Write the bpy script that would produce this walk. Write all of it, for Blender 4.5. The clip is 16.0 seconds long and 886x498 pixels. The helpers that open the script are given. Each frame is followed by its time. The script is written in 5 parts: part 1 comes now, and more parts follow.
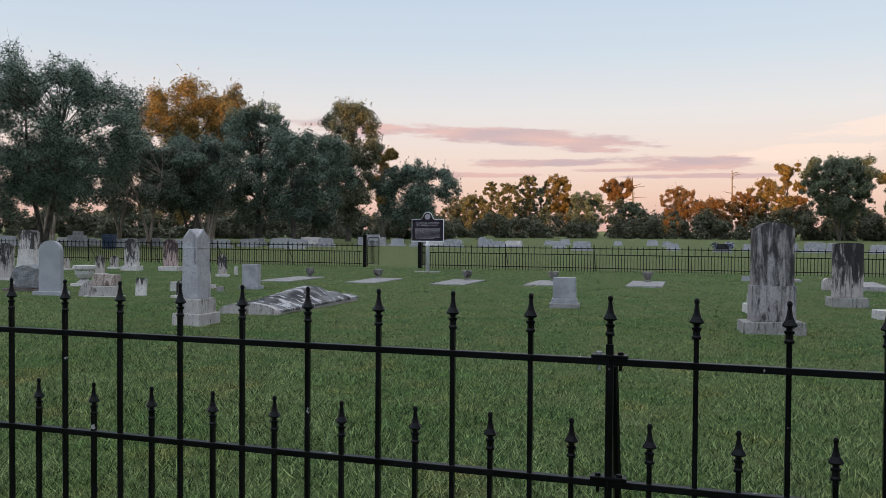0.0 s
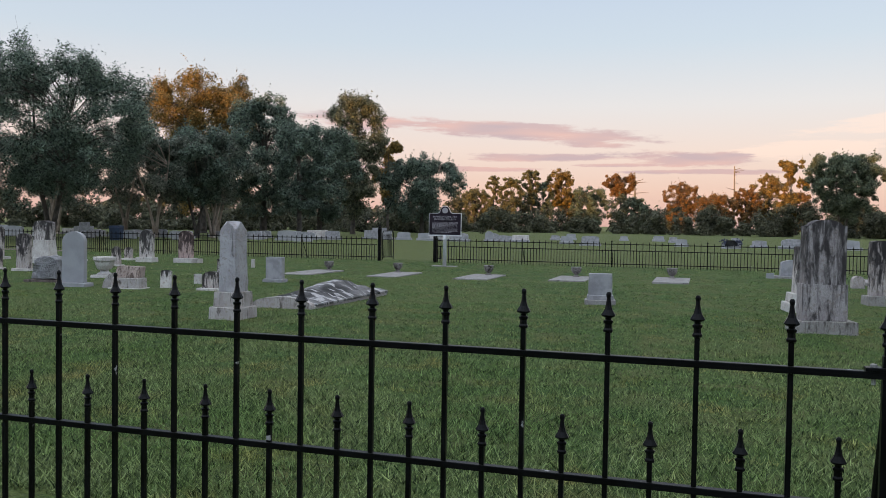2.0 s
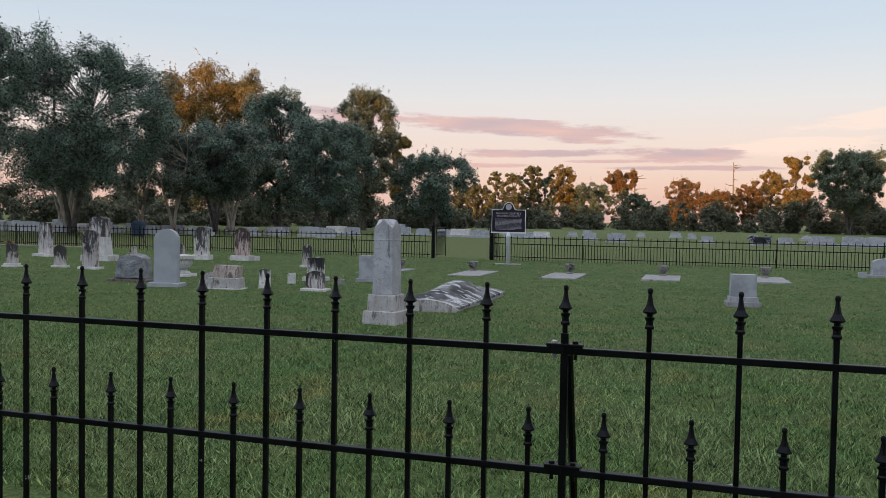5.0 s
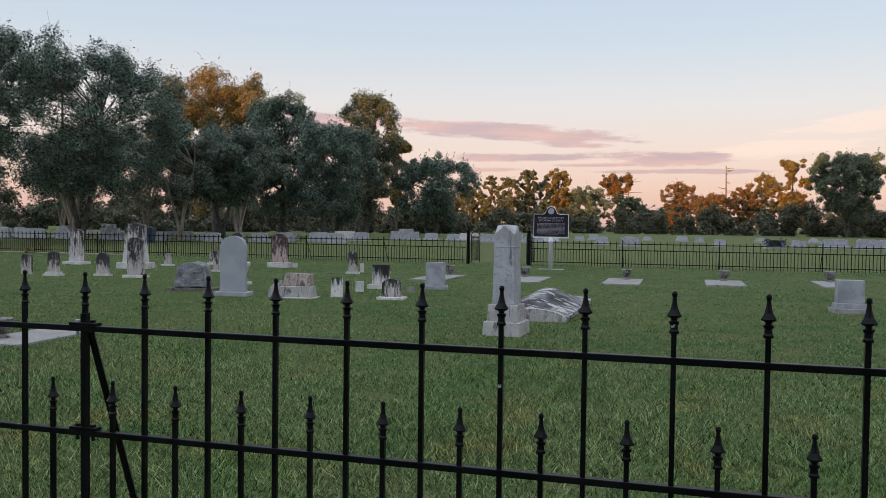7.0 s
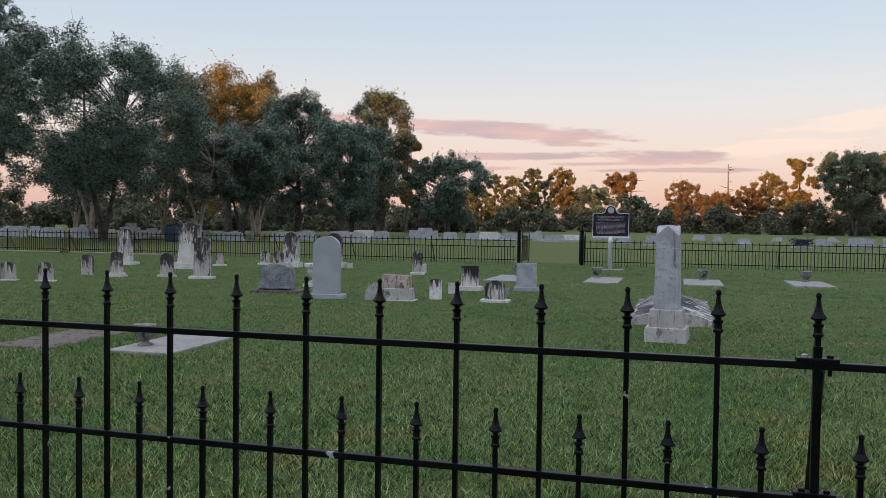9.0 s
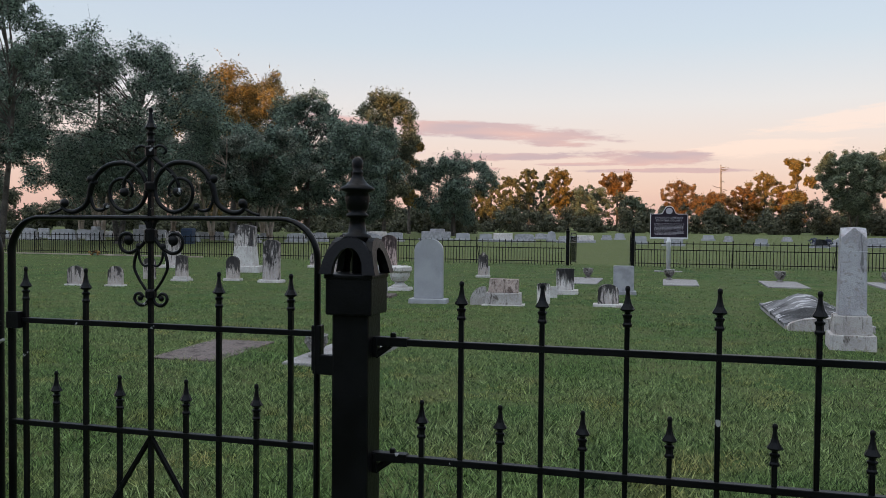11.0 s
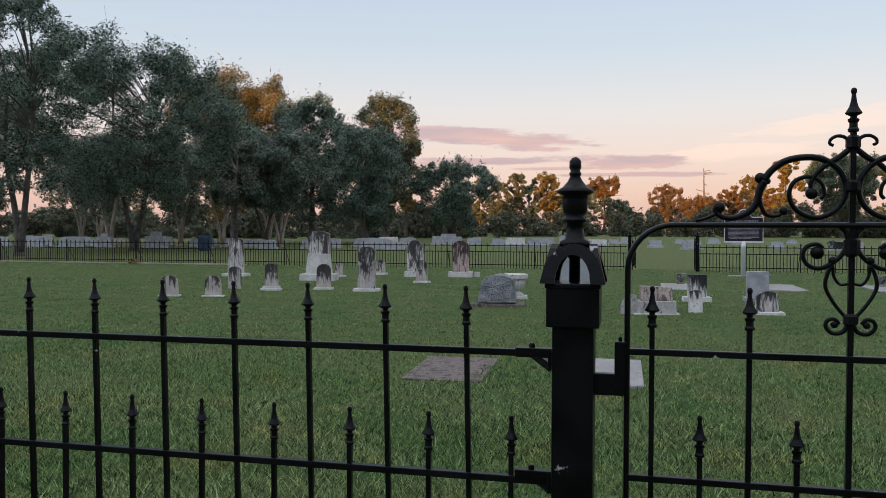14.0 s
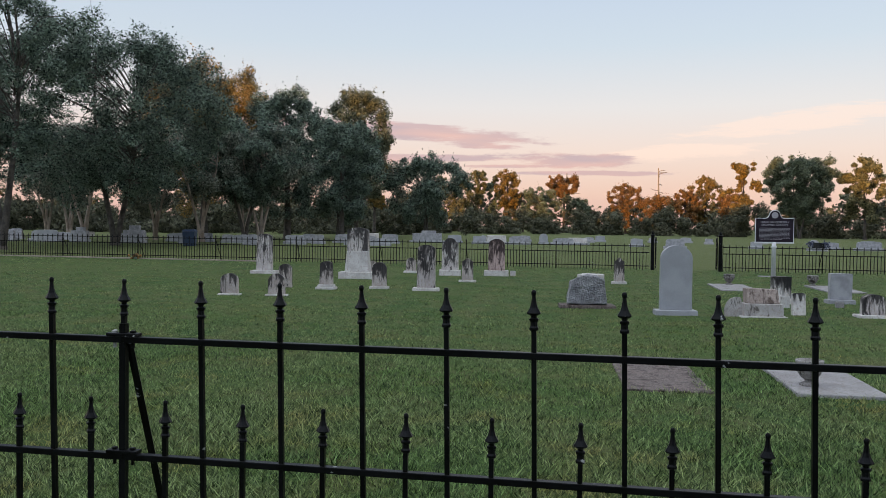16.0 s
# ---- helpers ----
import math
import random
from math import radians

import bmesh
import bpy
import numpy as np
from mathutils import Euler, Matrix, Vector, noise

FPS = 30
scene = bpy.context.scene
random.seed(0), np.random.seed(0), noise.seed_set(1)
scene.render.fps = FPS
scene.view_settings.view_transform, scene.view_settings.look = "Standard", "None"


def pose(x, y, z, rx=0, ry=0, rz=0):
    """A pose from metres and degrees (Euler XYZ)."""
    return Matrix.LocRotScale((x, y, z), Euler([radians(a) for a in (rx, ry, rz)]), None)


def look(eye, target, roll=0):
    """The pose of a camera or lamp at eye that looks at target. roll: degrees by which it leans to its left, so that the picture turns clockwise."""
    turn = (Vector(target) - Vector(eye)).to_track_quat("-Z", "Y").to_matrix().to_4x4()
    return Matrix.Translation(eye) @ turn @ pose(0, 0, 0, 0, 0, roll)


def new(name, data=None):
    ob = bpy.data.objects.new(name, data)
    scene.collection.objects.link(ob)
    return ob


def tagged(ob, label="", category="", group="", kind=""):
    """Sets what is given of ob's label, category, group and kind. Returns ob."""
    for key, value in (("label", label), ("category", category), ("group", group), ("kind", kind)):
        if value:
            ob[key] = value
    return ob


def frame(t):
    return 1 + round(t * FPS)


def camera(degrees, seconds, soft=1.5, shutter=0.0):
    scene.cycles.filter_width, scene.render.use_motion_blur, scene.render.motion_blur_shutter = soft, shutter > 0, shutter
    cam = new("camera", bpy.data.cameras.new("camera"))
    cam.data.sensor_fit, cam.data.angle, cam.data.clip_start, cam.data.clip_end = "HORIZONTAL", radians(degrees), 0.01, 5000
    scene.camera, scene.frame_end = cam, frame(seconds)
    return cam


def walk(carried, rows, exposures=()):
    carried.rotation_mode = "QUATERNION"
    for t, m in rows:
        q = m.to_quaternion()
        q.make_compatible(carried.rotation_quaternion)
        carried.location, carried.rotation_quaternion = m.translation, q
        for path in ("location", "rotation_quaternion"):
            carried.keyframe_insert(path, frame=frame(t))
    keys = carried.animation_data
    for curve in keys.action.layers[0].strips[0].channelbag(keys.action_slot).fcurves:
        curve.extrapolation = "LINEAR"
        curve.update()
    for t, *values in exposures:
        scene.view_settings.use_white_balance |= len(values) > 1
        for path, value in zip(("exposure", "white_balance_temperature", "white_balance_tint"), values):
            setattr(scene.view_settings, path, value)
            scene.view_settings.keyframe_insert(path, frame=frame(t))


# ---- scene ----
cam = camera(56.3, 16.0, 0.5)
PATH = [
    (0, (0.217, -2.043, 1.378), (-0.384, -0.136, 1.332), 0.4),
    (0.8, (0.087, -2.041, 1.375), (-0.51, -0.133, 1.326), 0.6),
    (1.5, (-0.151, -2.029, 1.379), (-0.751, -0.121, 1.323), 0.7),
    (2.5, (-0.684, -2.024, 1.379), (-1.281, -0.117, 1.314), 1.1),
    (3.5, (-1.436, -2.025, 1.38), (-2.03, -0.116, 1.309), 1.2),
    (4.2, (-2.05, -2.031, 1.378), (-2.64, -0.121, 1.304), 1.2),
    (6.3, (-3.856, -1.985, 1.371), (-4.42, -0.068, 1.309), 0.6),
    (7, (-4.456, -1.978, 1.369), (-5.011, -0.058, 1.309), 0.7),
    (8, (-5.367, -1.982, 1.368), (-5.914, -0.059, 1.307), 0.7),
    (9, (-6.387, -1.972, 1.364), (-6.933, -0.049, 1.301), 0.7),
    (11.5, (-8.959, -2.018, 1.365), (-9.465, -0.084, 1.306), 0.4),
    (12.5, (-9.865, -2.006, 1.366), (-10.351, -0.066, 1.313), 0.1),
    (13.5, (-10.787, -2.002, 1.359), (-11.257, -0.058, 1.308), 0.3),
    (14.5, (-11.84, -2.019, 1.366), (-12.292, -0.071, 1.317), 0.2),
    (15.0, (-12.434, -2.021, 1.368), (-12.868, -0.069, 1.315), 0.5),
    (15.2, (-12.705, -2.022, 1.369), (-13.129, -0.068, 1.314), 0.6),
    (15.5, (-13.073, -2.024, 1.372), (-13.48, -0.067, 1.316), 0.7),
    (16, (-13.711, -2.012, 1.374), (-14.056, -0.043, 1.317), 0.8),
]
walk(cam, [(t, look(eye, target, roll)) for t, eye, target, roll in PATH])

# ---- world, sun ----
SUN_ELEV = radians(4.1)
SUN_WAY = Vector((0.45, 0.89, -math.tan(SUN_ELEV))).normalized()  # the way the light goes


def make_world():
    w = bpy.data.worlds.new("sky")
    scene.world = w
    w.use_nodes = True
    nt = w.node_tree
    nt.nodes.clear()
    N, L = nt.nodes.new, nt.links.new
    out, bg = N("ShaderNodeOutputWorld"), N("ShaderNodeBackground")
    sky = N("ShaderNodeTexSky")
    sky.sky_type, sky.sun_disc = "NISHITA", False
    sky.sun_elevation, sky.sun_rotation = SUN_ELEV, math.atan2(-SUN_WAY.x, -SUN_WAY.y)
    dim = N("ShaderNodeMix")
    dim.data_type, dim.blend_type = "RGBA", "MULTIPLY"
    dim.inputs["Factor"].default_value = 1.0
    dim.inputs[7].default_value = (SKY, SKY, SKY, 1)
    L(sky.outputs["Color"], dim.inputs[6])
    co, sep = N("ShaderNodeTexCoord"), N("ShaderNodeSeparateXYZ")
    L(co.outputs["Generated"], sep.inputs[0])
    # dusk haze, by height above the horizon
    ramp = N("ShaderNodeValToRGB")
    cr = ramp.color_ramp
    for p, c in DUSK:
        e = cr.elements.new(p)
        e.color = (*c, 1)
    cr.elements.remove(cr.elements[0])
    cr.elements.remove(cr.elements[-1])
    L(sep.outputs["Z"], ramp.inputs["Fac"])
    haze = N("ShaderNodeMix")
    haze.data_type = "RGBA"
    haze.inputs["Factor"].default_value = 0.8
    L(dim.outputs[2], haze.inputs[6])
    L(ramp.outputs["Color"], haze.inputs[7])
    # the sky glows on the side of the low sun
    dot = N("ShaderNodeVectorMath")
    dot.operation = "DOT_PRODUCT"
    dot.inputs[1].default_value = tuple(-SUN_WAY)
    L(co.outputs["Generated"], dot.inputs[0])
    gl = N("ShaderNodeMapRange")
    gl.interpolation_type = "SMOOTHSTEP"
    gl.inputs[1].default_value, gl.inputs[2].default_value = -0.35, 1.0
    gl.inputs[3].default_value, gl.inputs[4].default_value = 1.0, GLOW
    L(dot.outputs["Value"], gl.inputs[0])
    sc = N("ShaderNodeVectorMath")
    sc.operation = "SCALE"
    L(haze.outputs[2], sc.inputs[0])
    L(gl.outputs[0], sc.inputs["Scale"])
    # long thin clouds low over the wood, by bearing and height
    def calc(op, a, b=None, c=None):
        n = N("ShaderNodeMath")
        n.operation = op
        for k, v in enumerate((a, b, c)):
            if isinstance(v, (int, float)):
                n.inputs[k].default_value = v
            elif v is not None:
                L(v, n.inputs[k])
        return n.outputs[0]

    bearing = calc("ARCTAN2", sep.outputs["X"], sep.outputs["Y"])
    cx = N("ShaderNodeCombineXYZ")
    L(calc("MULTIPLY", bearing, 13.0), cx.inputs[0])
    L(calc("MULTIPLY", sep.outputs["Z"], 95.0), cx.inputs[1])
    no = N("ShaderNodeTexNoise")
    no.inputs["Scale"].default_value, no.inputs["Detail"].default_value, no.inputs["Roughness"].default_value = 1.0, 8.0, 0.7
    L(cx.outputs[0], no.inputs["Vector"])
    ragged = calc("MULTIPLY_ADD", no.outputs["Fac"], 3.6, -1.8)

    def cloud_body(bands):
        body = None
        for at, up, wide, thick, slope in bands:
            da = calc("SUBTRACT", bearing, at)
            u = calc("DIVIDE", da, wide)
            v = calc("DIVIDE", calc("SUBTRACT", calc("SUBTRACT", sep.outputs["Z"], up), calc("MULTIPLY", da, slope)), thick)
            d = calc("SUBTRACT", 1.0, calc("ADD", calc("MULTIPLY", u, u), calc("MULTIPLY", v, v)))
            body = d if body is None else calc("MAXIMUM", body, d)
        r = N("ShaderNodeMapRange")
        r.interpolation_type = "SMOOTHSTEP"
        r.inputs[1].default_value, r.inputs[2].default_value = 0.0, 0.75
        L(calc("ADD", body, ragged), r.inputs[0])
        return r.outputs[0]

    tint = N("ShaderNodeMix")
    tint.data_type = "RGBA"
    tint.inputs[6].default_value, tint.inputs[7].default_value = (0.325, 0.245, 0.265, 1), (0.47, 0.29, 0.26, 1)
    n2 = N("ShaderNodeTexNoise")
    n2.inputs["Scale"].default_value = 0.55
    L(cx.outputs[0], n2.inputs["Vector"])
    t2 = N("ShaderNodeMapRange")
    t2.inputs[1].default_value, t2.inputs[2].default_value = 0.4, 0.65
    L(n2.outputs["Fac"], t2.inputs[0])
    L(t2.outputs[0], tint.inputs["Factor"])
    pale = N("ShaderNodeMix")
    pale.data_type = "RGBA"
    L(calc("MULTIPLY", cloud_body(PALE_CLOUDS), 0.45), pale.inputs["Factor"])
    L(sc.outputs[0], pale.inputs[6])
    pale.inputs[7].default_value = (0.66, 0.50, 0.41, 1)
    cl = N("ShaderNodeMix")
    cl.data_type = "RGBA"
    L(calc("MULTIPLY", cloud_body(CLOUDS), 0.8), cl.inputs["Factor"])
    L(pale.outputs[2], cl.inputs[6])
    L(tint.outputs[2], cl.inputs[7])
    L(cl.outputs[2], bg.inputs["Color"])
    bg.inputs["Strength"].default_value = 1.0
    L(bg.outputs[0], out.inputs["Surface"])


SKY, GLOW = 0.08, 2.1
# bearing, height, half width, half thickness, slope
CLOUDS = [(-0.225, 0.1115, 0.185, 0.0115, -0.05), (-0.40, 0.120, 0.10, 0.010, -0.05), (-0.0185, 0.0800, 0.090, 0.0105, -0.03), (-0.19, 0.0810, 0.11, 0.0060, 0.0),
          (-0.13, 0.0965, 0.055, 0.0050, -0.05), (0.0, 0.064, 0.12, 0.0035, 0.0), (-0.30, 0.066, 0.12, 0.0040, 0.0), (-0.10, 0.072, 0.05, 0.0030, 0.0)]
PALE_CLOUDS = [(0.24, 0.121, 0.16, 0.013, 0.11), (0.10, 0.088, 0.10, 0.012, 0.05), (0.40, 0.135, 0.14, 0.015, 0.05)]
DUSK = [(0.0, (0.50, 0.31, 0.28)), (0.04, (0.58, 0.40, 0.35)), (0.09, (0.60, 0.48, 0.445)), (0.14, (0.55, 0.52, 0.525)),
        (0.21, (0.432, 0.485, 0.548)), (0.32, (0.355, 0.425, 0.548)), (0.6, (0.33, 0.41, 0.53)), (1.0, (0.30, 0.39, 0.53))]
make_world()
sun = new("sun", bpy.data.lights.new("sun", "SUN"))
sun.data.energy, sun.data.angle, sun.data.color = 5.0, radians(0.5), (1.0, 0.50, 0.16)
sun.matrix_world = look((0, 0, 40), Vector((0, 0, 40)) + SUN_WAY)
scene.view_settings.exposure = 0.78


# ---- materials ----
def nodes_of(name):
    m = bpy.data.materials.new(name)
    m.use_nodes = True
    nt = m.node_tree
    return m, nt, nt.nodes["Principled BSDF"], nt.nodes.new, nt.links.new


def mix_rgb(N, L, fac, a, b, kind="MIX"):
    n = N("ShaderNodeMix")
    n.data_type, n.blend_type = "RGBA", kind
    for k, v in (("Factor", fac), (6, a), (7, b)):
        if isinstance(v, (int, float)):
            n.inputs[k].default_value = v
        elif isinstance(v, tuple):
            n.inputs[k].default_value = (*v, 1)
        else:
            L(v, n.inputs[k])
    return n.outputs[2]


def noise_of(N, L, vec, scale, detail=4.0, lo=0.35, hi=0.65, stretch=None):
    if stretch:
        mp = N("ShaderNodeMapping")
        mp.inputs["Scale"].default_value = stretch
        L(vec, mp.inputs[0])
        vec = mp.outputs[0]
    n = N("ShaderNodeTexNoise")
    n.inputs["Scale"].default_value, n.inputs["Detail"].default_value = scale, detail
    L(vec, n.inputs["Vector"])
    r = N("ShaderNodeMapRange")
    r.interpolation_type = "SMOOTHSTEP"
    r.inputs[1].default_value, r.inputs[2].default_value = lo, hi
    L(n.outputs["Fac"], r.inputs[0])
    return r.outputs[0]


def own_vec(N, L):
    """Object coordinates, shifted by chance for each object."""
    co, inf = N("ShaderNodeTexCoord"), N("ShaderNodeObjectInfo")
    mu = N("ShaderNodeMath")
    mu.operation = "MULTIPLY"
    mu.inputs[1].default_value = 37.0
    L(inf.outputs["Random"], mu.inputs[0])
    cx = N("ShaderNodeCombineXYZ")
    L(mu.outputs[0], cx.inputs[0])
    L(mu.outputs[0], cx.inputs[1])
    ad = N("ShaderNodeVectorMath")
    L(co.outputs["Object"], ad.inputs[0])
    L(cx.outputs[0], ad.inputs[1])
    return ad.outputs[0], co, inf


def bump(N, L, p, h, strength, dist=0.01):
    b = N("ShaderNodeBump")
    b.inputs["Strength"].default_value, b.inputs["Distance"].default_value = strength, dist
    L(h, b.inputs["Height"])
    L(b.outputs[0], p.inputs["Normal"])


def surface(name, dark, light, fine=60.0, coarse=4.0, rough=0.7, relief=0.3, metal=0.0, dist=0.004):
    m, nt, p, N, L = nodes_of(name)
    v, co, inf = own_vec(N, L)
    a, b = noise_of(N, L, v, coarse), noise_of(N, L, v, fine, 6.0, 0.3, 0.7)
    c = mix_rgb(N, L, a, dark, light)
    c = mix_rgb(N, L, 0.35, c, mix_rgb(N, L, b, dark, light))
    L(c, p.inputs["Base Color"])
    p.inputs["Roughness"].default_value, p.inputs["Metallic"].default_value = rough, metal
    bump(N, L, p, b, relief, dist)
    return m


def stained(name, body, dirt, z0, z1, amount=0.5, rough=0.75, soft=1.0):
    """Old marble: grey grime in patches, and black lichen that has run down from the top in streaks."""
    m, nt, p, N, L = nodes_of(name)
    v, co, inf = own_vec(N, L)
    fine = noise_of(N, L, v, 90.0, 6.0, 0.3, 0.7)
    blot = noise_of(N, L, v, 4.0, 6.0, 0.35, 0.68)
    spots = noise_of(N, L, v, 24.0, 5.0, 0.52, 0.66)
    c = mix_rgb(N, L, blot, body, tuple(x * k for x, k in zip(body, (0.72, 0.69, 0.70))))
    c = mix_rgb(N, L, spots, c, tuple(x * k for x, k in zip(body, (0.70, 0.64, 0.60))))
    c = mix_rgb(N, L, 0.14, c, mix_rgb(N, L, fine, (0.12, 0.12, 0.12), (0.85, 0.84, 0.82)))
    sep = N("ShaderNodeSeparateXYZ")
    L(co.outputs["Object"], sep.inputs[0])
    up = N("ShaderNodeMapRange")
    up.inputs[1].default_value, up.inputs[2].default_value = z0, z1
    up.inputs[3].default_value, up.inputs[4].default_value = -0.10, 0.085
    L(sep.outputs["Z"], up.inputs[0])
    for sc, wide, k in (((24.0, 24.0, 1.9), 0.12, 0.78), ((8.5, 8.5, 2.6), 0.10, 0.93)):
        run = N("ShaderNodeTexNoise")
        run.inputs["Scale"].default_value, run.inputs["Detail"].default_value = 1.0, 8.0
        run.inputs["Roughness"].default_value, run.inputs["Distortion"].default_value = 0.66, 0.5
        mp = N("ShaderNodeMapping")
        mp.inputs["Scale"].default_value = sc
        L(v, mp.inputs[0])
        L(mp.outputs[0], run.inputs["Vector"])
        ad = N("ShaderNodeMath")
        L(run.outputs["Fac"], ad.inputs[0])
        L(up.outputs[0], ad.inputs[1])
        st = N("ShaderNodeMapRange")
        st.interpolation_type = "SMOOTHSTEP"
        st.inputs[1].default_value, st.inputs[2].default_value = 0.62 - 0.2 * amount - 0.04 * (soft - 1), 0.62 + wide * soft - 0.2 * amount
        st.inputs[4].default_value = k
        L(ad.outputs[0], st.inputs[0])
        c = mix_rgb(N, L, st.outputs[0], c, dirt)
    L(c, p.inputs["Base Color"])
    p.inputs["Roughness"].default_value = rough
    p.inputs["Specular IOR Level"].default_value = 0.25
    bump(N, L, p, mix_rgb(N, L, 0.5, fine, spots), 0.4, 0.006)
    return m


def ledger_mat():
    """Pale marble under black lichen that lies in torn bands across the lid."""
    m, nt, p, N, L = nodes_of("black_banded_ledger")
    v, co, inf = own_vec(N, L)
    fine = noise_of(N, L, v, 70.0, 6.0, 0.3, 0.7)
    bands = noise_of(N, L, v, 1.0, 10.0, 0.405, 0.465, (3.0, 6.5, 5.5))
    broad = noise_of(N, L, v, 1.3, 3.0, 0.40, 0.58)
    c = mix_rgb(N, L, fine, (0.30, 0.295, 0.31), (0.52, 0.51, 0.525))
    k = N("ShaderNodeMath")
    k.operation = "MULTIPLY"
    L(bands, k.inputs[0])
    L(mix_rgb(N, L, broad, (0.62, 0.62, 0.62), (1.0, 1.0, 1.0)), k.inputs[1])
    c = mix_rgb(N, L, k.outputs[0], c, (0.016, 0.016, 0.018))
    L(c, p.inputs["Base Color"])
    p.inputs["Roughness"].default_value = 0.8
    bump(N, L, p, fine, 0.6, 0.01)
    return m


def leaf_mat(name, dark, light, sub=0.35):
    m, nt, p, N, L = nodes_of(name)
    g = N("ShaderNodeNewGeometry")
    c = mix_rgb(N, L, g.outputs["Random Per Island"], dark, light)
    L(c, p.inputs["Base Color"])
    p.inputs["Roughness"].default_value = 0.6
    p.inputs["Specular IOR Level"].default_value = 0.25
    tr = N("ShaderNodeBsdfTranslucent")
    L(c, tr.inputs["Color"])
    mx = N("ShaderNodeMixShader")
    mx.inputs[0].default_value = sub
    L(p.outputs[0], mx.inputs[1])
    L(tr.outputs[0], mx.inputs[2])
    L(mx.outputs[0], nt.nodes["Material Output"].inputs["Surface"])
    return m


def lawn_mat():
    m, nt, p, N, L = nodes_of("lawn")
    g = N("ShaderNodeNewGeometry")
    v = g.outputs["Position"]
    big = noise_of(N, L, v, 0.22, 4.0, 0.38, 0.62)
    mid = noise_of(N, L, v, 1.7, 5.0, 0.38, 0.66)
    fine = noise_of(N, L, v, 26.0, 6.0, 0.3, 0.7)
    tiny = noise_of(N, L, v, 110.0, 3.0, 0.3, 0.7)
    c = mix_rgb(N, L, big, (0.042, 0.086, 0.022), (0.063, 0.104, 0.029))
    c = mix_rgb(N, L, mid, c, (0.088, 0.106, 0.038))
    # fine mottling; its dark spots put shade between blades into the colour
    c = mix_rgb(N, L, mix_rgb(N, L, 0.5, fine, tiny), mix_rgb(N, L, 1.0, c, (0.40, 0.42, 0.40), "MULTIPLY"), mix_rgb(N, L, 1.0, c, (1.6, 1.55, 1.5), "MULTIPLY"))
    # the field beyond the far fence is lighter and yellower
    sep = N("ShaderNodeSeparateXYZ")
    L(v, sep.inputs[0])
    past_fence = N("ShaderNodeMapRange")
    past_fence.inputs[1].default_value, past_fence.inputs[2].default_value, past_fence.inputs[4].default_value = 25.8, 27.5, 0.6
    L(sep.outputs["Y"], past_fence.inputs[0])
    c = mix_rgb(N, L, past_fence.outputs[0], c, mix_rgb(N, L, fine, (0.085, 0.100, 0.036), (0.150, 0.160, 0.066)))
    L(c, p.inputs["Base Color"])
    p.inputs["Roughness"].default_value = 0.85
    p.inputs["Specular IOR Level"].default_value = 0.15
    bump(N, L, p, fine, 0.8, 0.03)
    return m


def blade_mat():
    """Grass blades from deep green to yellow-green, with straw-coloured patches."""
    m = leaf_mat("grass_blade", (0.008, 0.024, 0.006), (0.365, 0.470, 0.195), 0.3)
    nt = m.node_tree
    N, L = nt.nodes.new, nt.links.new
    g = N("ShaderNodeNewGeometry")
    c = nt.nodes["Principled BSDF"].inputs["Base Color"].links[0].from_socket
    few = N("ShaderNodeMath")
    few.operation = "POWER"
    few.inputs[1].default_value = 1.45
    L(g.outputs["Random Per Island"], few.inputs[0])
    L(few.outputs[0], c.node.inputs["Factor"])
    straw = noise_of(N, L, g.outputs["Position"], 1.5, 5.0, 0.50, 0.72)
    deep = noise_of(N, L, g.outputs["Position"], 0.7, 4.0, 0.42, 0.62)
    c2 = mix_rgb(N, L, deep, c, mix_rgb(N, L, 1.0, c, (0.72, 0.86, 0.72), "MULTIPLY"))
    c2 = mix_rgb(N, L, straw, c2, mix_rgb(N, L, 1.0, c2, (1.45, 1.02, 0.95), "MULTIPLY"))
    L(c2, nt.nodes["Principled BSDF"].inputs["Base Color"])
    L(c2, nt.nodes["Translucent BSDF"].inputs["Color"])
    return m


def iron_mat():
    m, nt, p, N, L = nodes_of("black_painted_iron")
    v, co, inf = own_vec(N, L)
    a, b = noise_of(N, L, v, 9.0), noise_of(N, L, v, 120.0, 5.0, 0.3, 0.7)
    c = mix_rgb(N, L, a, (0.002, 0.002, 0.0025), (0.005, 0.005, 0.006))
    flake = noise_of(N, L, v, 21.0, 5.0, 0.695, 0.725)
    c = mix_rgb(N, L, flake, c, (0.30, 0.30, 0.31))
    L(c, p.inputs["Base Color"])
    p.inputs["Roughness"].default_value, p.inputs["Specular IOR Level"].default_value = 0.36, 0.13
    bump(N, L, p, b, 0.16, 0.002)
    return m


IRON = iron_mat()
CHIP = surface("bare_zinc", (0.25, 0.25, 0.26), (0.5, 0.5, 0.5), 80.0, 12.0, 0.5, 0.3, 0.6)
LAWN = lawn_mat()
BLADE = blade_mat()
GRANITE = surface("grey_granite", (0.20, 0.20, 0.22), (0.36, 0.36, 0.385), 150.0, 6.0, 0.6, 0.25)
ROUGH_GRANITE = surface("rock_faced_granite", (0.17, 0.17, 0.185), (0.36, 0.36, 0.385), 40.0, 7.0, 0.8, 0.9, 0.0, 0.03)
WHITE_MARBLE = surface("white_marble", (0.25, 0.255, 0.275), (0.335, 0.34, 0.365), 90.0, 3.0, 0.55, 0.15)
CONCRETE = stained("weathered_concrete", (0.25, 0.242, 0.246), (0.13, 0.12, 0.12), -2.0, 2.0, 0.15)
SLAB_GREY = stained("greyed_slab_concrete", (0.245, 0.235, 0.24), (0.09, 0.085, 0.08), -1.0, 1.0, 0.38)
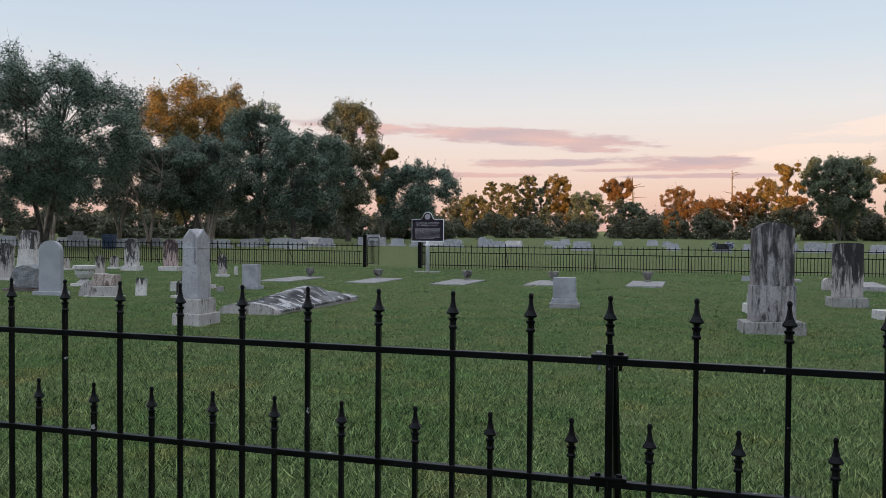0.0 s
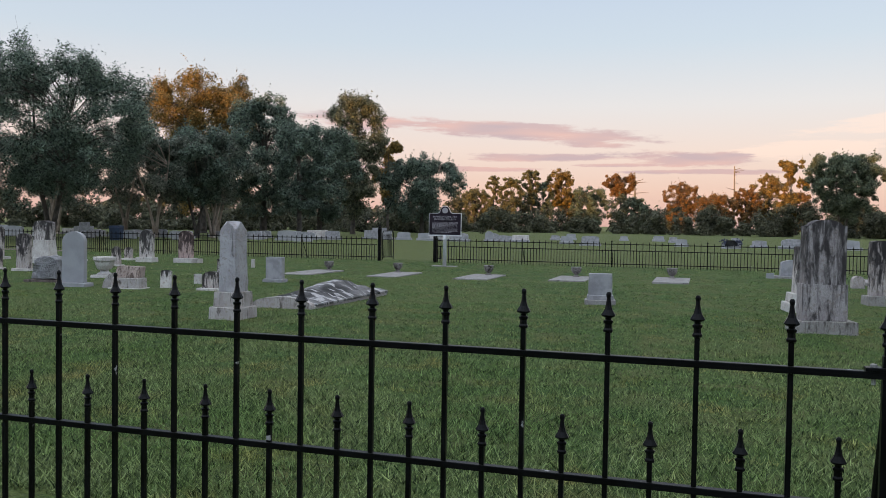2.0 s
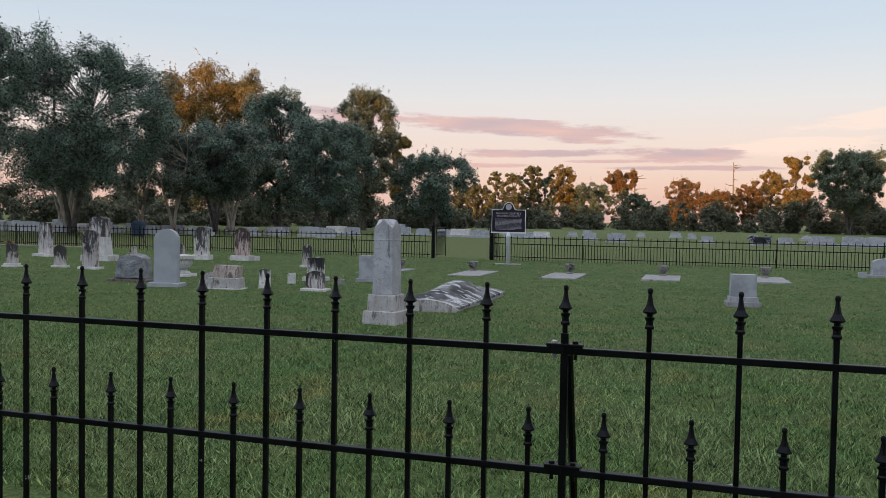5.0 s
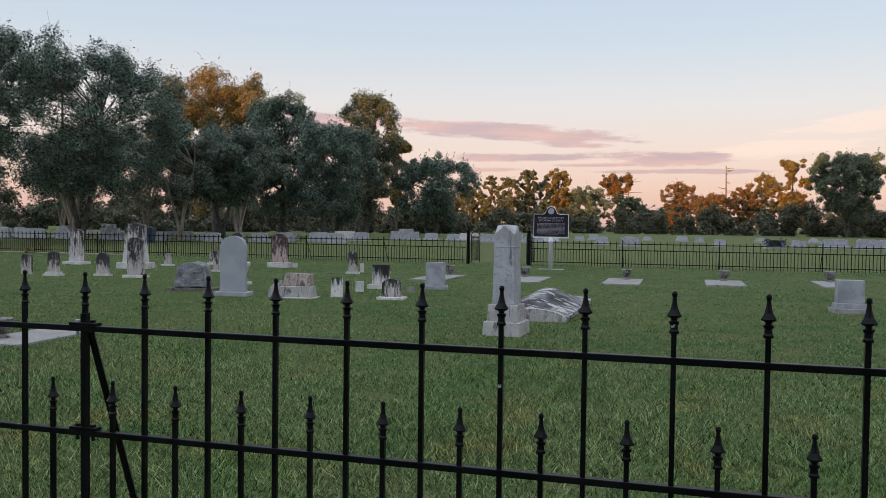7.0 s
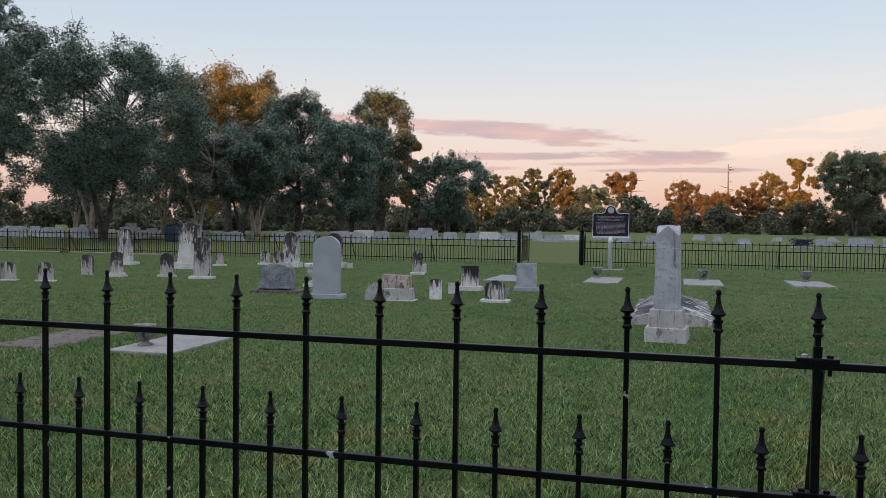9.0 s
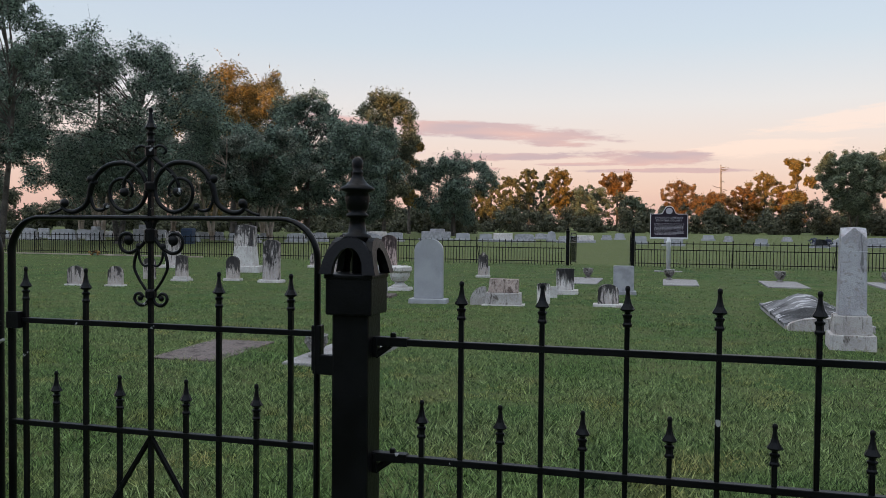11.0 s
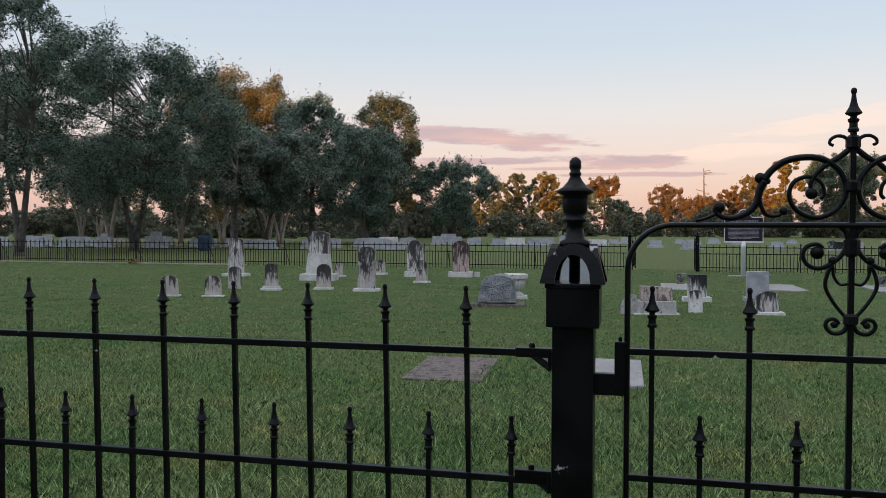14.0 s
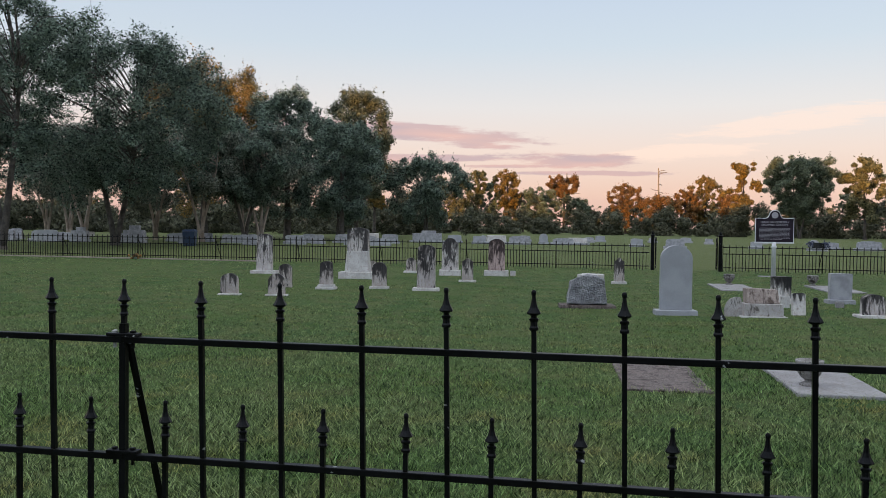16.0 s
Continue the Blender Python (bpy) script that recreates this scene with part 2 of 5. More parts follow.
DARK_CONCRETE = stained("grimy_urn_concrete", (0.27, 0.26, 0.25), (0.06, 0.055, 0.05), -0.6, 0.6, 0.35)
URN_STONE = stained("dark_urn_concrete", (0.175, 0.160, 0.150), (0.035, 0.030, 0.027), -0.6, 0.6, 0.4)
BROWN_SLAB = stained("brown_dirty_slab", (0.092, 0.058, 0.050), (0.036, 0.026, 0.021), -1.0, 1.0, 0.55)
BASE_WHITE = stained("plinth_marble", (0.56, 0.54, 0.525), (0.12, 0.10, 0.09), -1.5, 1.8, 0.15)
DIRT = (0.026, 0.023, 0.025)
STAIN_LOW = stained("stained_marble_short", (0.45, 0.395, 0.37), DIRT, 0.05, 0.5, 0.74)
STAIN_DRIP = stained("white_marble_with_black_drips", (0.64, 0.61, 0.59), (0.012, 0.011, 0.012), 0.12, 0.44, 0.80)
STAIN_BLACK = stained("black_dripping_marble", (0.58, 0.53, 0.51), (0.014, 0.012, 0.013), -0.02, 0.40, 0.78)
BROWN_MARBLE = stained("brownish_marble", (0.30, 0.235, 0.205), (0.07, 0.05, 0.042), -0.4, 0.9, 0.45)
STAIN_MID = stained("stained_marble_middle", (0.60, 0.56, 0.54), DIRT, 0.1, 1.0, 0.72)
STAIN_TALL = stained("stained_marble_tall", (0.60, 0.555, 0.54), DIRT, 0.0, 1.25, 0.66)
STAIN_DARK = stained("blackened_marble", (0.42, 0.375, 0.365), (0.018, 0.016, 0.018), -0.1, 0.95, 0.68)
STAIN_RED = stained("reddish_stained_marble", (0.44, 0.315, 0.295), (0.030, 0.019, 0.020), 0.0, 1.0, 0.74)
STAIN_BIG = stained("weathered_grey_marble", (0.33, 0.305, 0.315), (0.032, 0.028, 0.030), -0.4, 1.4, 0.70, 0.75, 1.55)
OBELISK_STONE = stained("pale_streaked_marble", (0.38, 0.38, 0.41), (0.13, 0.125, 0.13), -3.0, 5.0, 0.2)
LEDGER = ledger_mat()
COPING = stained("limewashed_coping", (0.42, 0.395, 0.385), (0.10, 0.085, 0.075), -0.8, 0.8, 0.25)
WHITE_PAINT = surface("white_paint", (0.50, 0.50, 0.53), (0.62, 0.62, 0.65), 60.0, 5.0, 0.5, 0.1)
SIGN_DARK = surface("dark_purple_enamel", (0.012, 0.007, 0.014), (0.022, 0.014, 0.024), 60.0, 5.0, 0.5, 0.1)
SIGN_DARK.node_tree.nodes["Principled BSDF"].inputs["Specular IOR Level"].default_value = 0.2
SIGN_LETTER = surface("raised_silver_lettering", (0.24, 0.22, 0.25), (0.36, 0.34, 0.38), 60.0, 5.0, 0.5, 0.1)
BLUE_PLASTIC = surface("blue_plastic", (0.010, 0.024, 0.055), (0.018, 0.038, 0.085), 40.0, 4.0, 0.5, 0.1)
BARK = surface("grey_brown_bark", (0.030, 0.026, 0.023), (0.095, 0.080, 0.068), 14.0, 3.0, 0.9, 0.8, 0.0, 0.03)
PALE_BARK = surface("smooth_pale_bark", (0.20, 0.155, 0.125), (0.36, 0.30, 0.25), 12.0, 2.0, 0.8, 0.3)
DEAD_WOOD = surface("bleached_dead_wood", (0.10, 0.08, 0.065), (0.22, 0.18, 0.15), 12.0, 2.0, 0.9, 0.4)
LEAF_OAK = leaf_mat("oak_leaves", (0.004, 0.012, 0.011), (0.205, 0.275, 0.215))
LEAF_MYRTLE = leaf_mat("myrtle_leaves", (0.020, 0.030, 0.024), (0.280, 0.312, 0.255))
# gold, rust and yellowish leaves: low sun's warmth added to their own tint
LEAF_GOLD = leaf_mat("sun_warmed_gold_leaves", (0.045, 0.046, 0.016), (0.350, 0.225, 0.066))
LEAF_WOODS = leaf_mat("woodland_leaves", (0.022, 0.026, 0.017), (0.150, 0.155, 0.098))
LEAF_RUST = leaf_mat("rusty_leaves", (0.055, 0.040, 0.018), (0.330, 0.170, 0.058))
LEAF_WARM = leaf_mat("sun_warmed_yellow_leaves", (0.020, 0.032, 0.018), (0.255, 0.230, 0.110))
LEAF_TALL = leaf_mat("dark_olive_leaves", (0.008, 0.016, 0.012), (0.225, 0.240, 0.150))
LEAF_DEEP = leaf_mat("deep_green_leaves", (0.022, 0.036, 0.024), (0.215, 0.255, 0.170))
FLOWER_BLUE = surface("blue_cloth_flowers", (0.008, 0.009, 0.03), (0.05, 0.06, 0.12), 50.0, 9.0, 0.8, 0.5)
BLACK_GRANITE = surface("black_polished_granite", (0.012, 0.012, 0.014), (0.03, 0.03, 0.033), 80.0, 5.0, 0.25, 0.1)


# ---- builders ----
def part(name, bm, material, parent=None, label="", smooth=False):
    me = bpy.data.meshes.new(name)
    bm.to_mesh(me)
    bm.free()
    me.materials.append(material)
    if smooth:
        me.shade_smooth()
    ob = new(name, me)
    if parent:
        ob.parent = parent
    if label:
        ob["label"] = label
    return ob


def thing(name, m, label, category, group="", kind=""):
    e = new(name)
    e.empty_display_size = 0.2
    e.matrix_basis = m
    return tagged(e, label, category, group, kind)


def raw(name, verts, faces, material, parent=None, label=""):
    me = bpy.data.meshes.new(name)
    me.from_pydata(verts, [], faces)
    me.materials.append(material)
    ob = new(name, me)
    if parent:
        ob.parent = parent
    if label:
        ob["label"] = label
    return ob


def block(bm, size, at=(0, 0, 0), turn=0.0, taper=1.0, bevel=0.006):
    """A box on its base centre at `at`, narrowed towards its top, with bevelled edges."""
    w, d, h = size
    vs = []
    for z, k in ((0, 1.0), (h, taper)):
        for x, y in ((-1, -1), (1, -1), (1, 1), (-1, 1)):
            vs.append(bm.verts.new(Matrix.Translation(at) @ Matrix.Rotation(turn, 4, "Z") @ Vector((x * w / 2 * k, y * d / 2 * k, z))))
    fs = [bm.faces.new([vs[i] for i in q]) for q in ((3, 2, 1, 0), (4, 5, 6, 7), (0, 1, 5, 4), (1, 2, 6, 5), (2, 3, 7, 6), (3, 0, 4, 7))]
    if bevel:
        bmesh.ops.bevel(bm, geom=list({e for f in fs for e in f.edges}), offset=bevel, segments=2, affect="EDGES", profile=0.6)
    return bm


def lathe(bm, rings, n=16, at=(0, 0, 0), square=False):
    """A turned shape from (radius, height) pairs."""
    loops = []
    for r, z in rings:
        lp = []
        for i in range(n):
            a = 2 * math.pi * (i + 0.5) / n
            k = 1.0
            if square:
                k = 1 / max(abs(math.cos(a)), abs(math.sin(a)))
            lp.append(bm.verts.new((at[0] + r * k * math.cos(a), at[1] + r * k * math.sin(a), at[2] + z)))
        loops.append(lp)
    for a, b in zip(loops, loops[1:]):
        for i in range(n):
            bm.faces.new((a[i], a[(i + 1) % n], b[(i + 1) % n], b[i]))
    bm.faces.new(loops[0][::-1])
    bm.faces.new(loops[-1])
    return bm


def spline(pts, steps=6):
    """Points along a smooth curve through pts."""
    P = [Vector(p) for p in pts]
    P = [P[0] * 2 - P[1]] + P + [P[-1] * 2 - P[-2]]
    out = []
    for i in range(1, len(P) - 2):
        a, b, c, d = P[i - 1:i + 3]
        for j in range(steps):
            t = j / steps
            out.append(0.5 * (2 * b + (c - a) * t + (2 * a - 5 * b + 4 * c - d) * t * t + (3 * b - a - 3 * c + d) * t ** 3))
    out.append(P[-2])
    return out


def tube(bm, pts, r0, r1=None, n=6):
    r1 = r0 if r1 is None else r1
    loops = []
    for i, p in enumerate(pts):
        q = (Vector(pts[min(i + 1, len(pts) - 1)]) - Vector(pts[max(i - 1, 0)])).normalized()
        side = q.cross(Vector((0, 1, 0)))
        if side.length < 0.1:
            side = q.cross(Vector((1, 0, 0)))
        side.normalize()
        up = side.cross(q)
        r = r0 + (r1 - r0) * i / max(len(pts) - 1, 1)
        loops.append([bm.verts.new(Vector(p) + side * (r * math.cos(2 * math.pi * k / n)) + up * (r * math.sin(2 * math.pi * k / n))) for k in range(n)])
    for a, b in zip(loops, loops[1:]):
        for k in range(n):
            bm.faces.new((a[k], a[(k + 1) % n], b[(k + 1) % n], b[k]))
    bm.faces.new(loops[0][::-1])
    bm.faces.new(loops[-1])
    return bm


def arched(bm, w, h, d, rise=0.5, z=0.0, taper=1.0, shoulder=0.0, n=14, bevel=0.008):
    """An upright slab with a curved head; rise: the head's height as a share of half its width; shoulder: square steps beside the head."""
    pts = [(-w / 2, z), (w / 2, z)]
    ws = w * taper / 2
    hs = h - rise * (ws - shoulder)
    pts.append((ws, z + hs))
    for i in range(0 if shoulder else 1, n + (1 if shoulder else 0)):
        a = math.pi * i / n
        pts.append(((ws - shoulder) * math.cos(a), z + hs + rise * (ws - shoulder) * math.sin(a)))
    pts.append((-ws, z + hs))
    front = [bm.verts.new((x, -d / 2, zz)) for x, zz in pts]
    back = [bm.verts.new((x, d / 2, zz)) for x, zz in pts]
    m = len(pts)
    fs = [bm.faces.new(front), bm.faces.new(back[::-1])]
    for i in range(m):
        fs.append(bm.faces.new((front[(i + 1) % m], front[i], back[i], back[(i + 1) % m])))
    if bevel:
        ed = list({e for f in fs[:2] for e in f.edges})
        bmesh.ops.bevel(bm, geom=ed, offset=bevel, segments=2, affect="EDGES", profile=0.6)
    return bm


def roughen(bm, amount, scale=6.0):
    for v in bm.verts:
        v.co += noise.noise_vector(v.co * scale) * amount
    return bm


# ---- ground ----
SWELLS = ((-2.0, 12.0, 0.09, 3.0), (-9.7, 13.8, 0.06, 2.0), (1.5, 20.0, 0.12, 3.5), (-6.4, 8.6, 0.045, 1.5), (1.05, 9.3, 0.045, 1.6))


def gz(x, y):
    """The lawn's height: a few low swells."""
    return sum(a * math.exp(-((x - u) ** 2 + (y - v) ** 2) / (2 * w * w)) for u, v, a, w in SWELLS)


def make_ground():
    bm = bmesh.new()
    xs = [-3000, -900, -300, -120] + [-100, -80] + [x * 1.0 for x in range(-62, 22)] + [30] + [60, 120, 300, 900, 3000]
    ys = [-3000, -900, -300, -100, -40, -12, -4] + [y * 1.0 for y in range(0, 40)] + [44, 50, 56] + [70, 85, 100, 130, 170, 300, 900, 3000]
    grid = [[bm.verts.new((x, y, gz(x, y))) for x in xs] for y in ys]
    for a, b in zip(grid, grid[1:]):
        for i in range(len(xs) - 1):
            bm.faces.new((a[i], a[i + 1], b[i + 1], b[i]))
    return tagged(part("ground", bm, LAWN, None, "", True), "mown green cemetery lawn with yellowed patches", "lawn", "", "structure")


make_ground()

# ---- near iron fence ----
STEP = 0.2032
RAIL, LOW, TIP, SHORT = 1.060, 0.761, 1.221, 0.915


def spear(bm, x, tip, foot=0.05, r=0.0085):
    """A picket: square bar, collar with two rings, and a barbed point with a small knob."""
    lathe(bm, [(r, foot), (r, tip - 0.09)], 4, (x, 0, 0))
    point = lathe(bmesh.new(), [(0.0085, -0.099), (0.0116, -0.097), (0.0120, -0.092), (0.0092, -0.088), (0.0088, -0.078), (0.0118, -0.074), (0.0124, -0.070), (0.0072, -0.067),
                                (0.0074, -0.063), (0.0160, -0.0590), (0.0184, -0.0560), (0.0158, -0.052), (0.0102, -0.043), (0.0073, -0.033), (0.0055, -0.022), (0.0046, -0.014),
                                (0.0062, -0.011), (0.0066, -0.006), (0.0052, -0.002), (0.0024, 0.0)], 8, (x, 0, tip))
    bmesh.ops.scale(point, vec=(1, 0.8, 1), verts=point.verts)
    me = bpy.data.meshes.new("spear_point")
    point.to_mesh(me)
    point.free()
    bm.from_mesh(me)
    bpy.data.meshes.remove(me)
    return bm


# pickets that were set a little aside of their even spacing
ASIDE = {-1: 0.009, -2: 0.008, -3: 0.005, -16: 0.008, -17: 0.007, -7: -0.004, -29: 0.003, -32: 0.005, -33: 0.006, -31: 0.003}
ASIDE_SHORT = {-41: 0.018, -40: 0.007, -39: 0.004, -17: 0.016, -16: 0.018, -11: 0.004, -9: 0.002, -8: 0.003, -7: 0.004, -6: 0.006, -3: 0.008, -2: 0.008, -1: 0.012, 0: -0.003, 1: -0.004}


def fence_panel(m, n_left, n_right, step, label, tip, rail, low, tip_s, foot_rail, r, tall, short, group, post=None, hw=0.011, bow=0.0, drop=0.0, slide=0.0, lean=0.0):
    """One fence panel: rails and pickets from index n_left to n_right along x."""
    p = thing("iron_fence", m, label, "fence", group)
    x0, x1 = n_left * step, n_right * step
    for nm, z in (("top_rail", rail), ("middle_rail", low), ("bottom_rail", foot_rail)):
        if z:
            part(nm, block(bmesh.new(), (x1 - x0, 2 * hw, hw * 1.5), ((x0 + x1) / 2, 0, z - hw * 0.75), 0, 1, 0.002), IRON, p)
    def slip(k):
        # the last bars before the gate stand a little closer to its post
        return -0.022 * min(1.0, max(0.0, (-39.5 - k) / 2.0))

    for k in range(n_left, n_right):
        if k > n_left or not post:
            o = new("picket", tall)
            o.rotation_euler.y = -lean
            o.parent, o.location = p, (k * step + lean * tip + slip(k) + (ASIDE.get(k, 0.0) if n_left < 0 else 0.0) + bow * math.sin(math.pi * k / 16), 0, 0)
        o = new("short_picket", short)
        o.parent, o.location = p, ((k + 0.5) * step + slip(k + 0.5) + (ASIDE_SHORT.get(k, 0.0) if group == GROUP and n_left <= 0 and not slide else slide) + bow * math.sin(math.pi * (k + 0.5) / 16), 0, -drop)
    return p


def shared(name, bm):
    me = bpy.data.meshes.new(name)
    bm.to_mesh(me)
    bm.free()
    me.materials.append(IRON)
    return me


TALL = shared("picket", spear(bmesh.new(), 0, TIP))
SMALL = shared("short_picket", spear(bmesh.new(), 0, SHORT))


def line_post(x, low=LOW, label="square black iron line post braced from behind, bolted to the rails"):
    p = thing("fence_post", pose(x, 0, 0), label, "fence post", "line posts of the iron fence")
    bm = bmesh.new()
    lathe(bm, [(0.0125, -0.05), (0.0125, TIP - 0.118)], 4)
    part("post", bm, IRON, p)
    part("finial", spear(bmesh.new(), 0, TIP, TIP - 0.13), IRON, p)
    for z in (RAIL, low):
        clamp = part("rail_clamp", block(bmesh.new(), (0.088, 0.030, 0.009), (0.0, 0, z + 0.0085), 0, 1, 0.002), IRON, p)
        for dx in (-0.026, 0.026):
            b = bmesh.new()
            lathe(b, [(0.005, z - 0.022), (0.005, z + 0.0175), (0.008, z + 0.0175), (0.008, z + 0.023), (0.005, z + 0.0245)], 6, (dx, 0.0, 0))
            part("bolt", b, CHIP if (dx < 0 and z == RAIL) else IRON, clamp)
    part("brace", tube(bmesh.new(), [(0.008, 0.012, RAIL - 0.01), (0.01, 0.40, -0.03)], 0.0105, None, 6), IRON, p)


PANEL = "black painted wrought iron fence panel with spear-topped pickets"
GROUP = "panels of the near iron fence"
for a, b in ((0, 15), (-15, 0), (-30, -15), (-45, -30)):
    # the last one ends at the gate post
    fence_panel(pose(0, 0, 0), max(a, -45), b, STEP, PANEL, TIP, RAIL, LOW, SHORT, 0.12, 0.0095, TALL, SMALL, GROUP, True)
for k, aside in ((15, 0.0), (0, 0.002), (-15, 0.003), (-30, 0.009)):
    line_post(k * STEP + aside)

E_STEP, E_X, E_LOW = 0.2133, -14.920, 0.748
for i in (1, 0):
    fence_panel(pose(E_X - 15 * E_STEP * i, 0, 0), 0, 15 if i else 16, E_STEP, PANEL, TIP, RAIL, E_LOW, SHORT, 0.12, 0.0095, TALL, SMALL, GROUP, True, 0.011, 0.0 if i else 0.018, 0.012, 0.011, 0.0196)
for x in (E_X, E_X - 15 * E_STEP):
    line_post(x, E_LOW)


# ---- gate ----
def gate_post(x):
    p = thing("gate_post", pose(x, 0, 0), "black cast iron gate post with urn-shaped finial on arched leaves", "gate post", "posts of the double gate")
    part("shaft", block(bmesh.new(), (0.098, 0.098, 1.20), (0, 0, -0.06), 0, 1, 0.006), IRON, p)
    bm = block(bmesh.new(), (0.124, 0.124, 0.098), (0, 0, 1.130), 0, 1, 0.004)
    block(bm, (0.130, 0.130, 0.012), (0, 0, 1.222), 0, 1, 0.003)
    part("capital", bm, IRON, p)
    for i in range(4):
        bm = bmesh.new()
        a = math.pi / 2 * i
        # an arched leaf over each face: open underneath, thick at the feet
        n = 9
        inner, outer = [], []
        for j in range(n + 1):
            t = math.pi * j / n
            inner.append((0.042 * math.cos(t), 1.234 + 0.068 * math.sin(t)))
            outer.append((0.072 * math.cos(t) if j not in (0, n) else 0.074 * math.cos(t), 1.234 + 0.094 * math.sin(t)))
        for yy0, yy1 in ((-0.076, -0.058),):
            lo = [[bm.verts.new(Matrix.Rotation(a, 4, "Z") @ Vector((q[0], y + (0.022 * (q[1] - 1.234) / 0.09), q[1]))) for q in ring] for ring in (inner, outer) for y in (yy0, yy1)]
            for r0, r1 in ((0, 2), (3, 1), (2, 3), (1, 0)):
                for j in range(n):
                    bm.faces.new((lo[r0][j], lo[r0][j + 1], lo[r1][j + 1], lo[r1][j]))
            for j in (0, n):
                bm.faces.new([lo[k][j] for k in ((0, 1, 3, 2) if j else (2, 3, 1, 0))])
        part("arched_leaf", bm, IRON, p)
    bm = bmesh.new()
    lathe(bm, [(0.013, 1.230), (0.013, 1.290), (0.030, 1.306), (0.033, 1.316), (0.036, 1.326), (0.036, 1.332), (0.024, 1.338), (0.021, 1.360), (0.020, 1.376), (0.029, 1.380), (0.029, 1.386),
               (0.022, 1.391), (0.029, 1.402), (0.032, 1.430), (0.030, 1.442), (0.044, 1.448), (0.045, 1.454), (0.030, 1.462), (0.018, 1.476), (0.012, 1.488),
               (0.0145, 1.492), (0.0145, 1.496), (0.011, 1.500), (0.0145, 1.510), (0.014, 1.524), (0.008, 1.532), (0.002, 1.534)], 20)
    part("finial", bm, IRON, p, "", True)
    return p


D_X, F_X = -9.243, -11.450
gate_post(D_X)
gate_post(F_X)
for x, s in ((D_X, 1), (F_X, -1)):
    # the shoes that carry the rail ends belong to the panels beside the posts
    b = thing("rail_bracket", pose(x + s * 0.049, 0, 0), "small cast iron bracket holding rail ends to the gate post", "bracket", "rail brackets at the gate")
    for z in (RAIL, LOW):
        bm = block(bmesh.new(), (0.092, 0.026, 0.023), (s * 0.046, 0, z - 0.0105), 0, 1, 0.002)
        block(bm, (0.012, 0.03, 0.05), (s * 0.006, 0, z - 0.04), 0, 1, 0.002)
        tube(bm, [(s * 0.004, 0, z - 0.038), (s * 0.050, 0, z - 0.004)], 0.010, None, 5)
        shoe = part("shoe", bm, IRON, b)
        part("bolt", lathe(bmesh.new(), [(0.008, z + 0.010), (0.008, z + 0.021), (0.005, z + 0.024)], 6, (s * 0.052, 0, 0)), IRON, shoe)

Q = 0.000709  # one drawing unit of the scrollwork
SCROLLS = [
    ("top_curl", 0.0042, [(10, 252), (27, 267), (47, 270), (65, 260), (68, 247), (57, 240)]),
    ("diagonal_scroll", 0.0068, [(10, 228), (42, 202), (77, 180), (107, 150), (122, 122), (119, 97)]),
    ("large_scroll", 0.0082, [(262, 132), (242, 162), (202, 192), (152, 204), (102, 202), (62, 184), (32, 152), (19, 112), (24, 72), (47, 37), (92, 14), (137, 20), (172, 47), (186, 87), (174, 124), (142, 142), (110, 139), (87, 117), (82, 87), (92, 72)]),
    ("shoulder_scroll", 0.0098, [(262, 132), (274, 102), (284, 62), (307, 32), (352, 12), (392, 17), (412, 40), (400, 58)]),
    ("foot_tail", 0.0045, [(400, 30), (435, 12), (470, 3)]),
    ("inner_foot_curl", 0.0055, [(277, 92), (270, 52), (252, 22), (217, 20), (202, 36)]),
    ("hanging_curl", 0.0060, [(37, -13), (17, -33), (12, -68), (27, -103), (52, -128), (92, -148), (127, -138), (142, -108), (132, -80), (102, -71), (82, -83)]),
    ("lyre_side", 0.0050, [(54, -133), (70, -168), (74, -208), (52, -253), (22, -293), (2, -313)]),
    ("lyre_inner", 0.0040, [(54, -138), (50, -173), (32, -198), (8, -196)]),
    ("bottom_curl", 0.0055, [(5, -318), (22, -348), (52, -353), (72, -333), (67, -313), (47, -308), (32, -323)]),
]
BALLS = [("scroll_ball", 119, 90, 20), ("scroll_ball", 398, 46, 19), ("scroll_ball", 202, 34, 14), ("scroll_ball", 274, 140, 18), ("scroll_ball", 252, 130, 11),
         ("scroll_ball", 100, -98, 22), ("scroll_ball", 54, -123, 14), ("scroll_ball", 47, -326, 12)]


